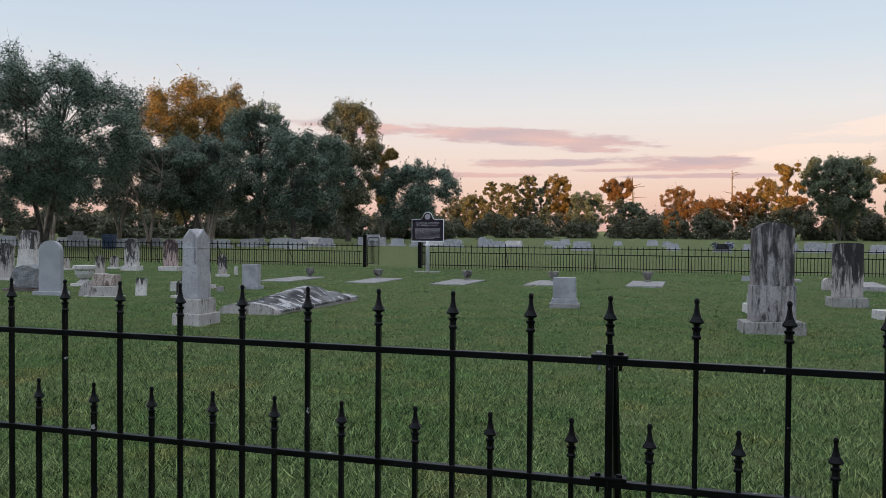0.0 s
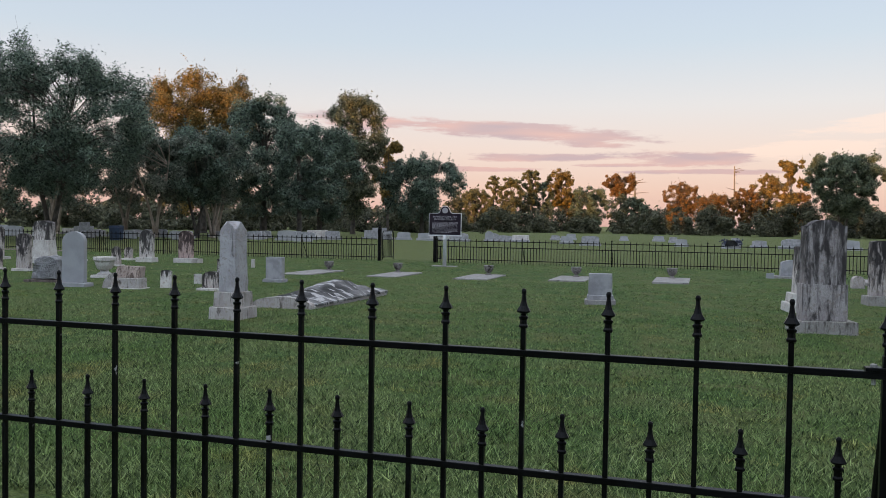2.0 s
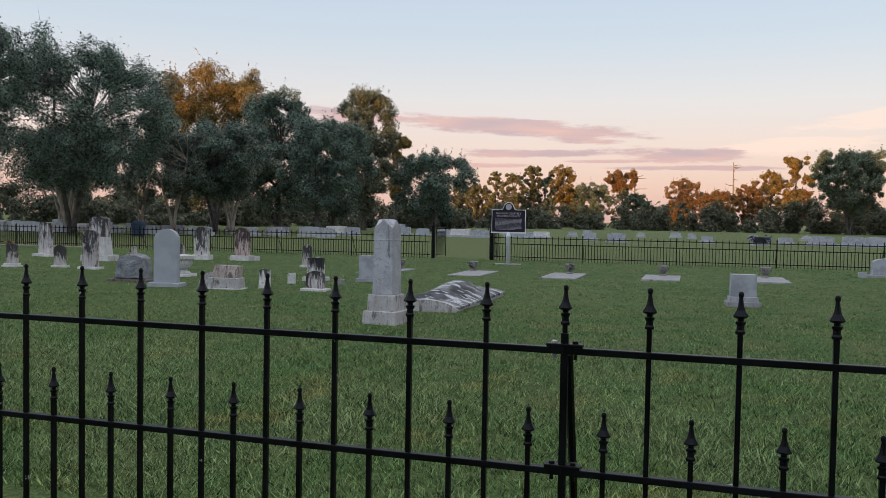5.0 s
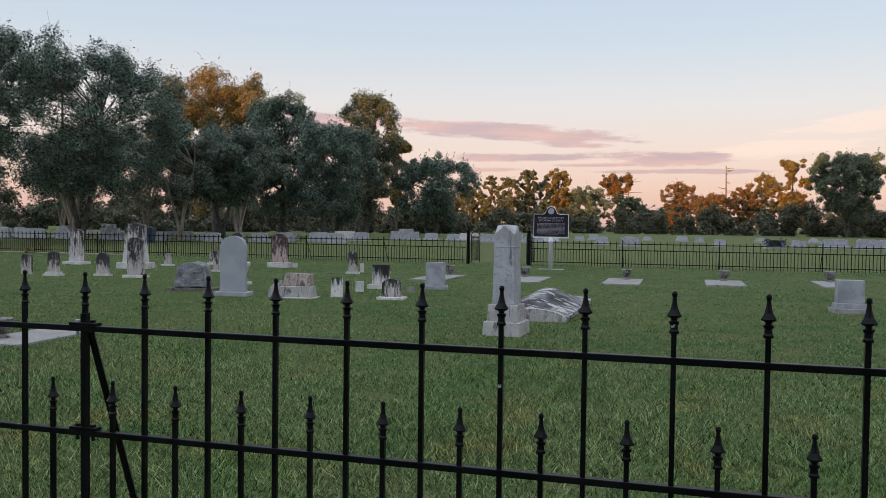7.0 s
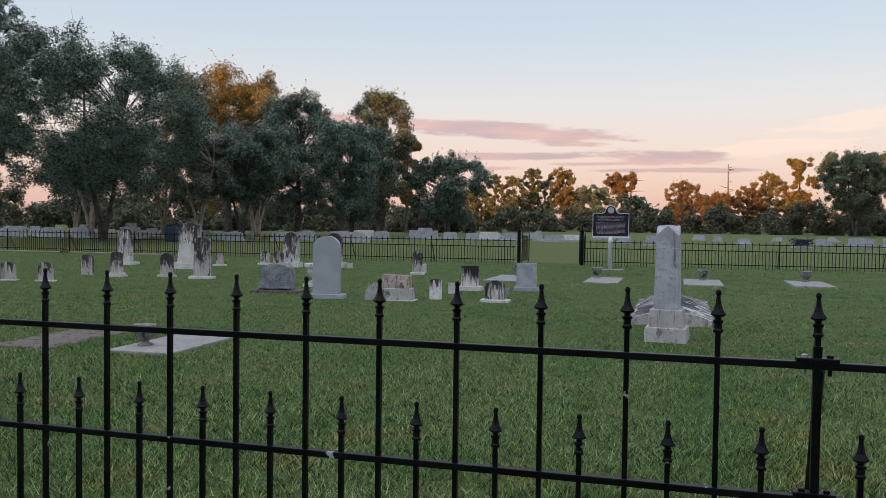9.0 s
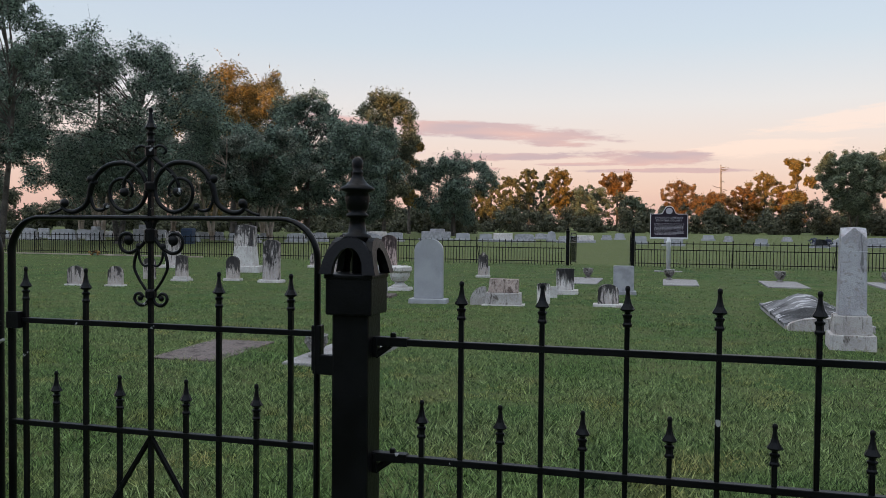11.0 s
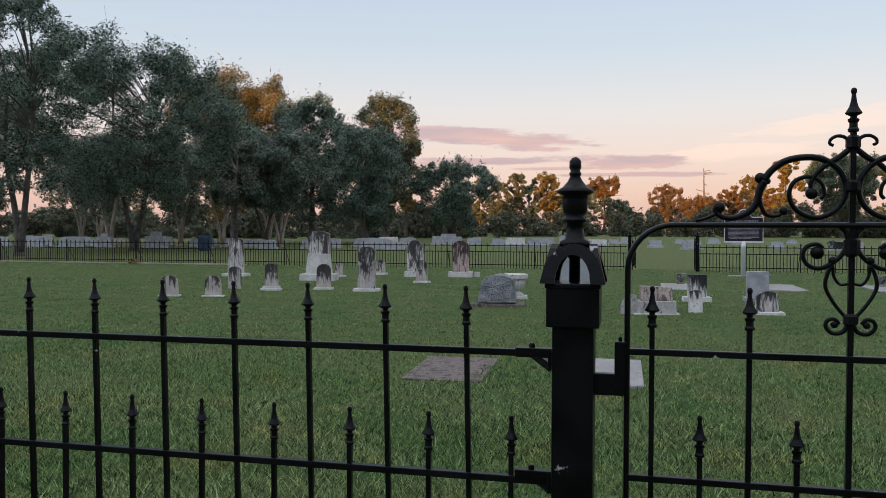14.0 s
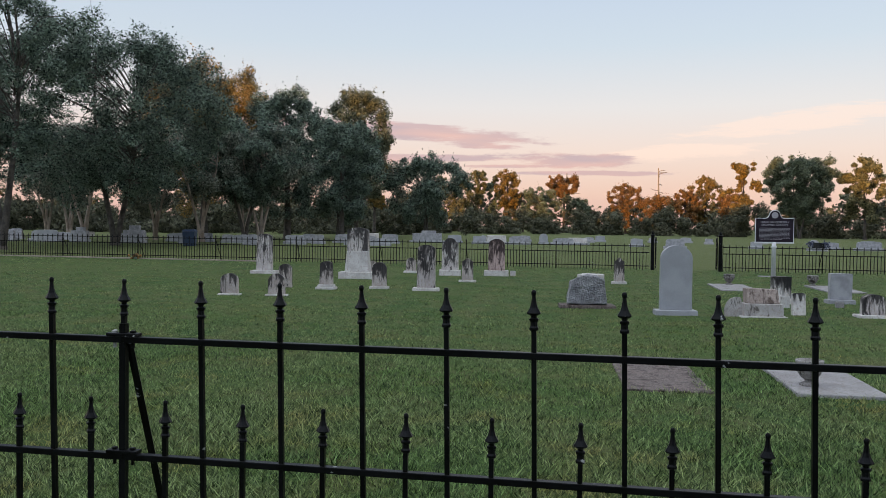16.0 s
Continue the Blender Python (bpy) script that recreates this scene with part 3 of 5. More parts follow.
def gate_leaf(x0, x1, bars, mid, label, aside=0.0):
    g = thing("gate_leaf", pose(mid, 0, 0), label, "gate", "leaves of the double gate")
    l, r, top, R = x0 - mid, x1 - mid, 1.372, 0.105
    pts = [(l, 0, 0.06), (l, 0, 0.7), (l, 0, top - R)]
    pts += [(l + R - R * math.cos(a), 0, top - R + R * math.sin(a)) for a in [math.pi / 2 * i / 8 for i in range(1, 9)]]
    pts += [(r - R + R * math.sin(a), 0, top - R + R * math.cos(a)) for a in [math.pi / 2 * i / 8 for i in range(0, 9)]]
    pts += [(r, 0, 0.7), (r, 0, 0.06)]
    bar = tube(bmesh.new(), pts, 0.0070, None, 8)
    bmesh.ops.scale(bar, vec=(1, 2.2, 1), verts=bar.verts)
    part("frame", bar, IRON, g, "", True)
    for nm, z in (("upper_rail", 1.072), ("middle_rail", 0.772), ("bottom_rail", 0.13)):
        part(nm, block(bmesh.new(), (r - l, 0.02, 0.015), ((l + r) / 2, 0, z - 0.0075), 0, 1, 0.002), IRON, g)
    for x in bars:
        part("picket", spear(bmesh.new(), x - mid, 1.228, 0.12), IRON, g)
    for s in (-0.32, -0.108, 0.104, 0.318):
        part("short_picket", spear(bmesh.new(), s + aside, 0.928, 0.12), IRON, g)
    part("centre_bar", spear(bmesh.new(), 0, 1.678, 0.12), IRON, g)
    for s in (-1, 1):
        part("diagonal_brace", tube(bmesh.new(), [(0, 0.0, 0.76), (s * 0.40, 0.0, 0.14)], 0.0085, None, 6), IRON, g)
        for nm, rr, pp in SCROLLS:
            part(nm, tube(bmesh.new(), spline([(s * a * Q, 0, 1.38 + b * Q) for a, b in pp], 5), rr, rr * (0.5 if rr > 0.008 else 0.8), 6), IRON, g, "", True)
        for nm, a, b, rr in BALLS:
            bm = bmesh.new()
            bmesh.ops.create_icosphere(bm, subdivisions=2, radius=rr * Q, matrix=Matrix.Translation((s * a * Q, 0, 1.38 + b * Q)) @ Matrix.Diagonal((1, 0.75, 1, 1)))
            part(nm, bm, IRON, g, "", True)
    for a, b, rr in ((226, 272, 0.016), (92, 132, 0.017), (-110, -50, 0.018), (-330, -290, 0.016)):
        part("collar", lathe(bmesh.new(), [(rr * 0.6, 1.38 + a * Q), (rr, 1.38 + (a + 8) * Q), (rr, 1.38 + (b - 8) * Q), (rr * 0.6, 1.38 + b * Q)], 8), IRON, g)
    return g


left_leaf = gate_leaf(-11.325, -10.362, (-11.268, -11.051, -10.629, -10.416), -10.838, "black iron gate leaf with scrollwork, closed, carrying the latch")
right_leaf = gate_leaf(-10.320, -9.353, (-10.271, -10.066, -9.642, -9.429), -9.854, "black iron gate leaf with scrolled crest, closed and latched", 0.007)
for leaf, x, s in ((left_leaf, -11.401 + 10.838, 1), (right_leaf, -9.292 + 9.854, -1)):
    bm = block(bmesh.new(), (0.072, 0.024, 0.052), (s * 0.034, 0, 0.966), 0, 1, 0.003)
    block(bm, (0.026, 0.026, 0.12), (s * 0.060, 0, 0.975), 0, 1, 0.003)
    lathe(bm, [(0.005, 1.09), (0.005, 1.103), (0.002, 1.106)], 6, (s * 0.060, 0, 0))
    h = part("hinge", bm, IRON, leaf)
    h.location = (x, 0, 0)


def gate_latch():
    t = thing("gate_latch", pose(-10.372, -0.014, 1.057), "black steel slide bolt latch with hanging padlock on the gate", "latch")
    bm = block(bmesh.new(), (0.115, 0.02, 0.016), (-0.035, 0, -0.004), 0, 1, 0.003)
    part("bolt_bar", bm, IRON, t)
    plate = part("latch_plate", block(bmesh.new(), (0.030, 0.008, 0.062), (-0.060, 0.002, -0.064), 0, 1, 0.002), IRON, t)
    part("padlock", block(bmesh.new(), (0.026, 0.018, 0.074), (-0.026, -0.006, -0.078), 0, 1.1, 0.006), IRON, t)
    part("keeper_plate", block(bmesh.new(), (0.042, 0.022, 0.048), (0.072, 0.002, -0.008), 0, 1, 0.002), IRON, t)
    part("lever", tube(bmesh.new(), [(0.000, -0.006, -0.058), (0.026, -0.010, -0.052), (0.046, -0.012, -0.041)], 0.005, None, 6), CHIP, t, "bare metal lever")
    for dz in (-0.03, -0.062):
        part("rivet", lathe(bmesh.new(), [(0.0055, dz), (0.0055, dz + 0.008)], 6, (-0.060, -0.005, 0)), IRON, plate)


gate_latch()

# ---- far iron fence ----
FAR_Y, FSTEP = 26.0, 0.2032
far_tall = shared("picket", lathe(bmesh.new(), [(0.014, 0.0), (0.014, 0.80), (0.020, 0.81), (0.014, 0.84), (0.004, 0.87)], 4))
far_small = shared("short_picket", lathe(bmesh.new(), [(0.012, 0.03), (0.012, 0.545), (0.018, 0.555), (0.004, 0.60)], 4))
FAR_LABEL = "low black iron picket fence panel on the lawn"
for i in range(10):
    fence_panel(pose(-11.72 - 3.048 * (i + 1), FAR_Y, 0), 0, 15, FSTEP, FAR_LABEL, 0.87, 0.785, 0.575, 0.6, 0.13, 0.010, far_tall, far_small, "panels of the far fence", None, 0.017)
for i in range(6):
    fence_panel(pose(-9.40 + 3.048 * i, FAR_Y, 0), 0, 15, FSTEP, FAR_LABEL, 0.87, 0.785, 0.575, 0.6, 0.13, 0.010, far_tall, far_small, "panels of the far fence", None, 0.017)
for x in [-11.72 - 3.048 * (i + 1) for i in range(10)] + [-9.40 + 3.048 * (i + 1) for i in range(6)]:
    p = thing("fence_post", pose(x, FAR_Y + 0.03, 0), "slim black iron post of the far fence", "fence post", "posts of the far fence")
    part("post", lathe(bmesh.new(), [(0.02, -0.05), (0.02, 0.86), (0.026, 0.865), (0.026, 0.88), (0.005, 0.92)], 6), IRON, p)
    part("brace", tube(bmesh.new(), [(0, 0, 0.75), (0, 0.5, -0.02)], 0.012, None, 5), IRON, p)
for x, s in ((-11.62, -1), (-9.48, 1)):
    p = thing("gate_post", pose(x, FAR_Y, 0), "dark iron gate post at the far opening", "gate post", "posts of the far gate")
    part("shaft", block(bmesh.new(), (0.11, 0.11, 1.18), (0, 0, -0.04), 0, 1, 0.006), IRON, p)
    part("cap", lathe(bmesh.new(), [(0.075, 1.13), (0.075, 1.17), (0.03, 1.19), (0.04, 1.22), (0.02, 1.26), (0.004, 1.30)], 10), IRON, p)
    g = thing("gate_leaf", pose(x - s * 0.09, FAR_Y + 0.02, 0, 0, 0, 84), "black iron gate leaf of the far fence, standing open", "gate", "leaves of the far gate")
    part("frame", tube(bmesh.new(), [(0.03, 0, 0.04), (0.03, 0, 1.0), (0.12, 0, 1.08), (0.8, 0, 1.08), (0.9, 0, 1.0), (0.9, 0, 0.04)], 0.016, None, 6), IRON, g)
    for z in (0.12, 0.75):
        part("rail", block(bmesh.new(), (0.87, 0.02, 0.02), (0.465, 0, z), 0, 1, 0.002), IRON, g)
    for k in range(8):
        part("picket", lathe(bmesh.new(), [(0.010, 0.1), (0.010, 0.9), (0.016, 0.92), (0.003, 0.98)], 4, (0.13 + 0.09 * k, 0, 0)), IRON, g)


edging = part("edging_strip", roughen(block(bmesh.new(), (23.0, 0.14, 0.07), (-36.8, FAR_Y - 0.22, -0.03), 0, 1, 0.008), 0.006), BROWN_MARBLE)
tagged(edging, "pale weathered edging strip at the far fence's foot", "edging", "", "structure")


# ---- historical marker ----
def bars_text(parent, lines, w, h, z_top, y):
    rnd = random.Random(4)
    bm = bmesh.new()
    gap = h / lines
    for i in range(lines):
        x = -w / 2 + (0.05 * w if i == lines - 1 else 0)
        end = w / 2 if i < lines - 1 else w * 0.25
        while x < end - 0.02:
            l = min(rnd.uniform(0.02, 0.075), end - x)
            block(bm, (l, 0.004, gap * 0.36), (x + l / 2, y, z_top - gap * (i + 1)), 0, 1, 0)
            x += l + 0.014
    part("small_print", bm, SIGN_LETTER, parent, "lines of small raised print, worn")


def marker():
    m = thing("historical_marker", pose(-8.357, 23.5, 0, 0, 0, 2), "dark historical marker with pale lettering and border on a white post", "sign")
    part("footing", block(bmesh.new(), (0.8, 0.4, 0.03), (0, 0, -0.01), 0, 1, 0.006), CONCRETE, m)
    bm = lathe(bmesh.new(), [(0.062, 0), (0.062, 0.84), (0.075, 0.86), (0.075, 0.90), (0.06, 0.92), (0.05, 1.02)], 16)
    part("post", bm, WHITE_PAINT, m, "", True)
    bm = bmesh.new()
    w, z0, z1 = 1.08, 1.0, 1.722
    out = [(-w / 2, z0), (w / 2, z0), (w / 2, z1), (0.26, z1), (0.20, z1 + 0.02), (0.165, z1 + 0.08)]
    out += [(0.15 * math.cos(a), z1 + 0.09 + 0.15 * math.sin(a)) for a in [math.pi * i / 12 for i in range(1, 12)]]
    out += [(-0.165, z1 + 0.08), (-0.20, z1 + 0.02), (-0.26, z1), (-w / 2, z1)]

    def plate(bm, sc, y0, y1):
        cx, cz = 0, (z0 + z1) / 2
        f = [bm.verts.new((cx + (x - cx) * sc[0], y0, cz + (z - cz) * sc[1])) for x, z in out]
        b = [bm.verts.new((cx + (x - cx) * sc[0], y1, cz + (z - cz) * sc[1])) for x, z in out]
        bm.faces.new(f)
        bm.faces.new(b[::-1])
        for i in range(len(f)):
            bm.faces.new((f[(i + 1) % len(f)], f[i], b[i], b[(i + 1) % len(f)]))

    plate(bm, (1.0, 1.0), -0.022, 0.022)
    part("border", bm, WHITE_PAINT, m, "silver-white raised border")
    bm = bmesh.new()
    plate(bm, (0.968, 0.955), -0.027, -0.018)
    face = part("face", bm, SIGN_DARK, m)
    part("lower_edge", block(bmesh.new(), (1.10, 0.06, 0.05), (0, 0, 0.975), 0, 1, 0.012), WHITE_PAINT, m)
    bm = bmesh.new()
    lathe(bm, [(0.095, 0), (0.095, 0.008), (0.078, 0.008), (0.078, 0.003), (0.05, 0.004), (0.02, 0.007)], 24)
    bmesh.ops.transform(bm, matrix=Matrix.Translation((0, -0.026, z1 + 0.085)) @ Matrix.Rotation(radians(90), 4, "X"), verts=bm.verts)
    part("seal", bm, SIGN_LETTER, face, "round silver seal")
    for txt, z, size in (("FRANKLIN CEMETERY", 1.575, 0.082), ("ESCAMBIA COUNTY", 1.495, 0.082)):
        cu = bpy.data.curves.new("lettering", "FONT")
        cu.body, cu.size, cu.align_x, cu.extrude = txt, size, "CENTER", 0.003
        cu.materials.append(SIGN_LETTER)
        o = new("lettering", cu)
        o.parent, o.matrix_basis = face, pose(0, -0.029, z, 90, 0, 0)
    bars_text(face, 10, 0.86, 0.36, 1.455, -0.028)


marker()


# ---- gravestones in the enclosure ----
STONES = "old gravestones on the lawn"


def stone(x, y, w, h, d, mat, label, base=None, rise=0.9, turn=0.0, tilt=0.0, shoulder=0.0, taper=0.96, base_mat=None, steps=1, rough=0.004):
    """An upright gravestone with a curved head; base: (width, depth, height) of its plinth, steps: plinths on one another."""
    g = thing("gravestone", pose(x, y, gz(x, y), tilt, 0, turn), label, "gravestone", STONES)
    z = 0.0
    if base:
        bw, bd, bh = base
        for i in range(steps):
            k = 1 - 0.2 * i
            part("plinth", roughen(block(bmesh.new(), (bw * k, bd * k, bh + (0.04 if not i else 0)), (0, 0, z - (0.04 if not i else 0)), 0, 0.97, 0.012), rough), base_mat or BASE_WHITE, g)
            z += bh
    else:
        z = -0.05
    part("tablet", roughen(arched(bmesh.new(), w, h - z, d, rise, z, taper, shoulder), rough), mat, g)
    return g


OLD = "streaked with black lichen"
stone(-20.40, 12.75, 0.34, 0.41, 0.09, STAIN_LOW, "small round-topped marble gravestone " + OLD, (0.42, 0.2, 0.03), 0.7, 8)
stone(-19.50, 12.85, 0.32, 0.42, 0.09, STAIN_LOW, "small round-topped gravestone, white below and black at its head", (0.42, 0.2, 0.03), 0.9, 8)
stone(-20.10, 14.90, 0.29, 0.50, 0.09, STAIN_LOW, "small two-tone gravestone with a dark head", None, 0.7, 5)
stone(-19.12, 14.70, 0.28, 0.59, 0.11, STAIN_LOW, "small blackened gravestone on a stepped base", (0.43, 0.28, 0.05), 0.35, 6, 0, 0.03, 0.9, None, 2)
stone(-22.40, 19.40, 0.43, 1.08, 0.16, STAIN_TALL, "tall white marble gravestone with long dark streaks", (0.70, 0.45, 0.08), 0.35, 5, 0, 0.05)
stone(-18.10, 15.20, 0.32, 0.57, 0.09, STAIN_LOW, "round-topped marble gravestone " + OLD, (0.42, 0.2, 0.05), 0.9, 6)
stone(-17.05, 15.05, 0.385, 0.96, 0.13, STAIN_DARK, "tall blackened round-topped gravestone on a white base", (0.57, 0.3, 0.06), 0.45, 6)
stone(-17.45, 20.50, 0.46, 1.03, 0.16, STAIN_MID, "marble gravestone streaked black and white with a shaped head", (0.60, 0.38, 0.15), 0.75, 6, 0, 0.06)
stone(-16.60, 18.00, 0.28, 0.58, 0.08, STAIN_LOW, "small greyish shouldered gravestone, slightly leaning", (0.43, 0.2, 0.05), 0.8, 6, 0, 0.05)
stone(-16.20, 20.80, 0.46, 1.02, 0.16, STAIN_RED, "reddish brown stained round-topped gravestone on a white base", (0.68, 0.4, 0.15), 0.7, 4)
stone(-19.50, 19.90, 0.21, 0.38, 0.08, STAIN_LOW, "small stained gravestone with a broken top", (0.38, 0.2, 0.05), 0.4, 8, 0, 0.04)
stone(-18.70, 21.20, 0.29, 0.44, 0.09, STAIN_LOW, "small round-topped stained gravestone by the fence", (0.42, 0.25, 0.06), 0.9, 8)
stone(-12.95, 18.70, 0.25, 0.64, 0.10, STAIN_LOW, "narrow pointed gravestone, dark at its head", (0.36, 0.22, 0.06), 1.1, 6, 0, 0.05)
stone(-10.42, 11.80, 0.22, 0.35, 0.07, STAIN_DRIP, "small leaning marble slab with a dark side", None, 0.25, 14, -6)
stone(-10.40, 12.85, 0.16, 0.20, 0.06, BASE_WHITE, "tiny square white footstone", None, 0.05, 10, 0, 0, 1.0)
stone(-9.35, 11.75, 0.34, 0.36, 0.14, STAIN_BLACK, "low blackened gravestone with a rounded top on a flat base", (0.50, 0.32, 0.04), 0.6, 4)
stone(-13.00, 19.50, 0.11, 0.25, 0.06, BASE_WHITE, "tiny white footstone in the grass", None, 0.3)
stone(-9.45, 13.10, 0.13, 0.10, 0.1, CONCRETE, "low stub of a broken footstone", None, 0.1)
stone(-9.21, 13.95, 0.38, 0.54, 0.14, GRANITE, "plain grey granite headstone on a low base", (0.48, 0.28, 0.07), 0.02, 4, 0, 0, 1.0, GRANITE, 1, 0.001)
stone(-15.75, 20.9, 0.14, 0.14, 0.14, BASE_WHITE, "small white stone block", None, 0.02)
stone(-10.28, 13.70, 0.33, 0.48, 0.15, STAIN_DRIP, "square gravestone with black drips over white marble", (0.50, 0.34, 0.08), 0.02, 4, 0, 0, 1.0)
stone(2.68, 14.30, 0.49, 1.15, 0.18, STAIN_DARK, "upright gravestone mottled black and grey on a plinth", (0.64, 0.38, 0.17), 0.12, 12, 0, 0.0, 1.0, DARK_CONCRETE)
stone(2.87, 18.10, 0.26, 0.27, 0.16, STAIN_DARK, "short blackened stub of a gravestone", None, 0.8, 10)
stone(2.95, 12.3, 0.36, 0.14, 0.3, BASE_WHITE, "low white stone block in the grass", None, 0.02, 10)
stone(1.25, 20.6, 0.19, 0.13, 0.12, WHITE_MARBLE, "small white marker block", None, 0.02)
stone(1.92, 20.9, 0.84, 0.48, 0.25, GRANITE, "wide low grey granite headstone on a long base", (1.35, 0.5, 0.06), 0.25, 4, 0, 0, 0.96, CONCRETE)
stone(1.16, 12.2, 0.34, 1.05, 0.30, STAIN_MID, "stepped white marble monument with a dark top", (0.60, 0.55, 0.15), 0.2, 8, 0, 0, 0.85, None, 2)


def pyramid_stone(x, y):
    """The tall double stone: a flared white lower die under a dark rugged head."""
    g = thing("gravestone", pose(x, y, 0, 0, 0, 5), "tall monument with dark stained head over a flared white lower block", "gravestone", STONES)
    part("plinth", roughen(block(bmesh.new(), (0.92, 0.55, 0.22), (0, 0, -0.05), 0, 0.98, 0.015), 0.006), BASE_WHITE, g)
    part("lower_die", roughen(block(bmesh.new(), (0.62, 0.40, 0.53), (0, 0, 0.17), 0, 0.84, 0.015), 0.006), BASE_WHITE, g, "pale marble die with reddish stains")
    part("head", roughen(arched(bmesh.new(), 0.53, 0.58, 0.30, 0.28, 0.70, 0.96), 0.012), STAIN_TALL, g, "dark stained rugged head")


pyramid_stone(-19.45, 18.3)


def tablet_stone():
    g = thing("gravestone", pose(-12.335, 11.5, 0, 0, 0, 6), "clean pale grey round-topped marble tablet on a white base", "gravestone", STONES)
    part("plinth", block(bmesh.new(), (0.66, 0.30, 0.14), (0, 0, -0.05), 0, 0.98, 0.012), WHITE_MARBLE, g)
    part("tablet", arched(bmesh.new(), 0.50, 1.02, 0.10, 0.82, 0.09, 0.98, 0.0, 18, 0.01), WHITE_MARBLE, g)


tablet_stone()


def rock_stone():
    g = thing("gravestone", pose(-13.72, 12.35, 0, 0, 0, 6), "rock-faced grey granite gravestone with an uneven top on a dirty base", "gravestone", STONES)
    bm = bmesh.new()
    block(bm, (0.66, 0.34, 0.49), (0, 0, 0.07), 0, 0.95, 0.02)
    bmesh.ops.subdivide_edges(bm, edges=bm.edges[:], cuts=5, use_grid_fill=True)
    for v in bm.verts:
        k = max(0.0, (v.co.z - 0.2) / 0.36)
        v.co.z -= k * (0.13 * max(0.0, -v.co.x / 0.33) ** 1.6 + 0.09 * max(0.0, v.co.x / 0.33) ** 3)
        v.co.x *= 1 - 0.10 * k
    roughen(bm, 0.03, 7.0)
    part("die", bm, ROUGH_GRANITE, g)
    part("plinth", roughen(block(bmesh.new(), (0.95, 0.5, 0.10), (0, 0, -0.04), 0, 0.98, 0.012), 0.010), BROWN_SLAB, g)


rock_stone()


def couch_stone():
    """A slanted marker on a block, with a scrolled wing beside it."""
    g = thing("gravestone", pose(-11.04, 11.5, 0, 0, 0, 6), "low slant-faced marble marker on a block with a scrolled wing", "gravestone", STONES)
    part("plinth", roughen(block(bmesh.new(), (0.70, 0.36, 0.06), (0, 0, -0.02), 0, 1, 0.01), 0.004), BASE_WHITE, g)
    part("lower_block", roughen(block(bmesh.new(), (0.60, 0.30, 0.20), (0, 0, 0.035), 0, 0.97, 0.012), 0.004), COPING, g)
    bm = bmesh.new()
    block(bm, (0.50, 0.24, 0.22), (0, 0.02, 0.235), 0, 0.95, 0.012)
    for v in bm.verts:
        if v.co.z > 0.40:
            v.co.y += 0.06
            v.co.z += 0.03 * (0.25 - v.co.x) - 0.01
    part("slanted_top", roughen(bm, 0.005), BROWN_MARBLE, g, "brownish slanted stone")
    bm = bmesh.new()
    pts = [(-0.27, 0.0), (-0.56, 0.0), (-0.555, 0.13), (-0.52, 0.22), (-0.46, 0.285), (-0.38, 0.32), (-0.30, 0.315)]
    f = [bm.verts.new((x, -0.05 + 0.25 * z, z)) for x, z in pts]
    b = [bm.verts.new((x, 0.03 + 0.25 * z, z)) for x, z in pts]
    bm.faces.new(f[::-1])
    bm.faces.new(b)
    for i in range(len(f)):
        bm.faces.new((f[i], f[(i + 1) % len(f)], b[(i + 1) % len(f)], b[i]))
    bmesh.ops.bevel(bm, geom=bm.edges[:], offset=0.008, segments=2, affect="EDGES")
    part("wing", roughen(bm, 0.004), DARK_CONCRETE, g, "leaning rounded side wing")


couch_stone()


def plain_headstone():
    g = thing("gravestone", pose(-2.0, 11.8, gz(-2.0, 11.8), 0, 0, 8), "plain grey granite headstone on a stepped base with mossy foot", "gravestone", STONES)
    part("plinth", roughen(block(bmesh.new(), (0.50, 0.38, 0.11), (0, 0, -0.04), 0, 1, 0.01), 0.006), CONCRETE, g)
    part("step", block(bmesh.new(), (0.44, 0.28, 0.08), (0, 0, 0.07), 0, 0.96, 0.01), GRANITE, g)
    part("tablet", block(bmesh.new(), (0.39, 0.17, 0.35), (0, 0, 0.15), 0, 0.97, 0.008), GRANITE, g)


plain_headstone()


def big_stone():
    g = thing("gravestone", pose(1.06, 9.42, gz(1.06, 9.42), 0, 0, 9), "massive weathered grey marble gravestone with dark streaks and curved top", "gravestone", STONES)
    part("plinth", roughen(block(bmesh.new(), (0.77, 0.44, 0.20), (0, 0, -0.05), 0, 0.98, 0.012), 0.010), DARK_CONCRETE, g, "chipped grimy plinth")
    bm = arched(bmesh.new(), 0.545, 0.46, 0.27, 0.0, 0.15, 0.99)
    part("lower_die", roughen(bm, 0.004), STAIN_BIG, g)
    part("tablet", roughen(arched(bmesh.new(), 0.495, 1.27, 0.25, 0.40, 0.15, 0.99, 0.055), 0.005), STAIN_BIG, g)


big_stone()


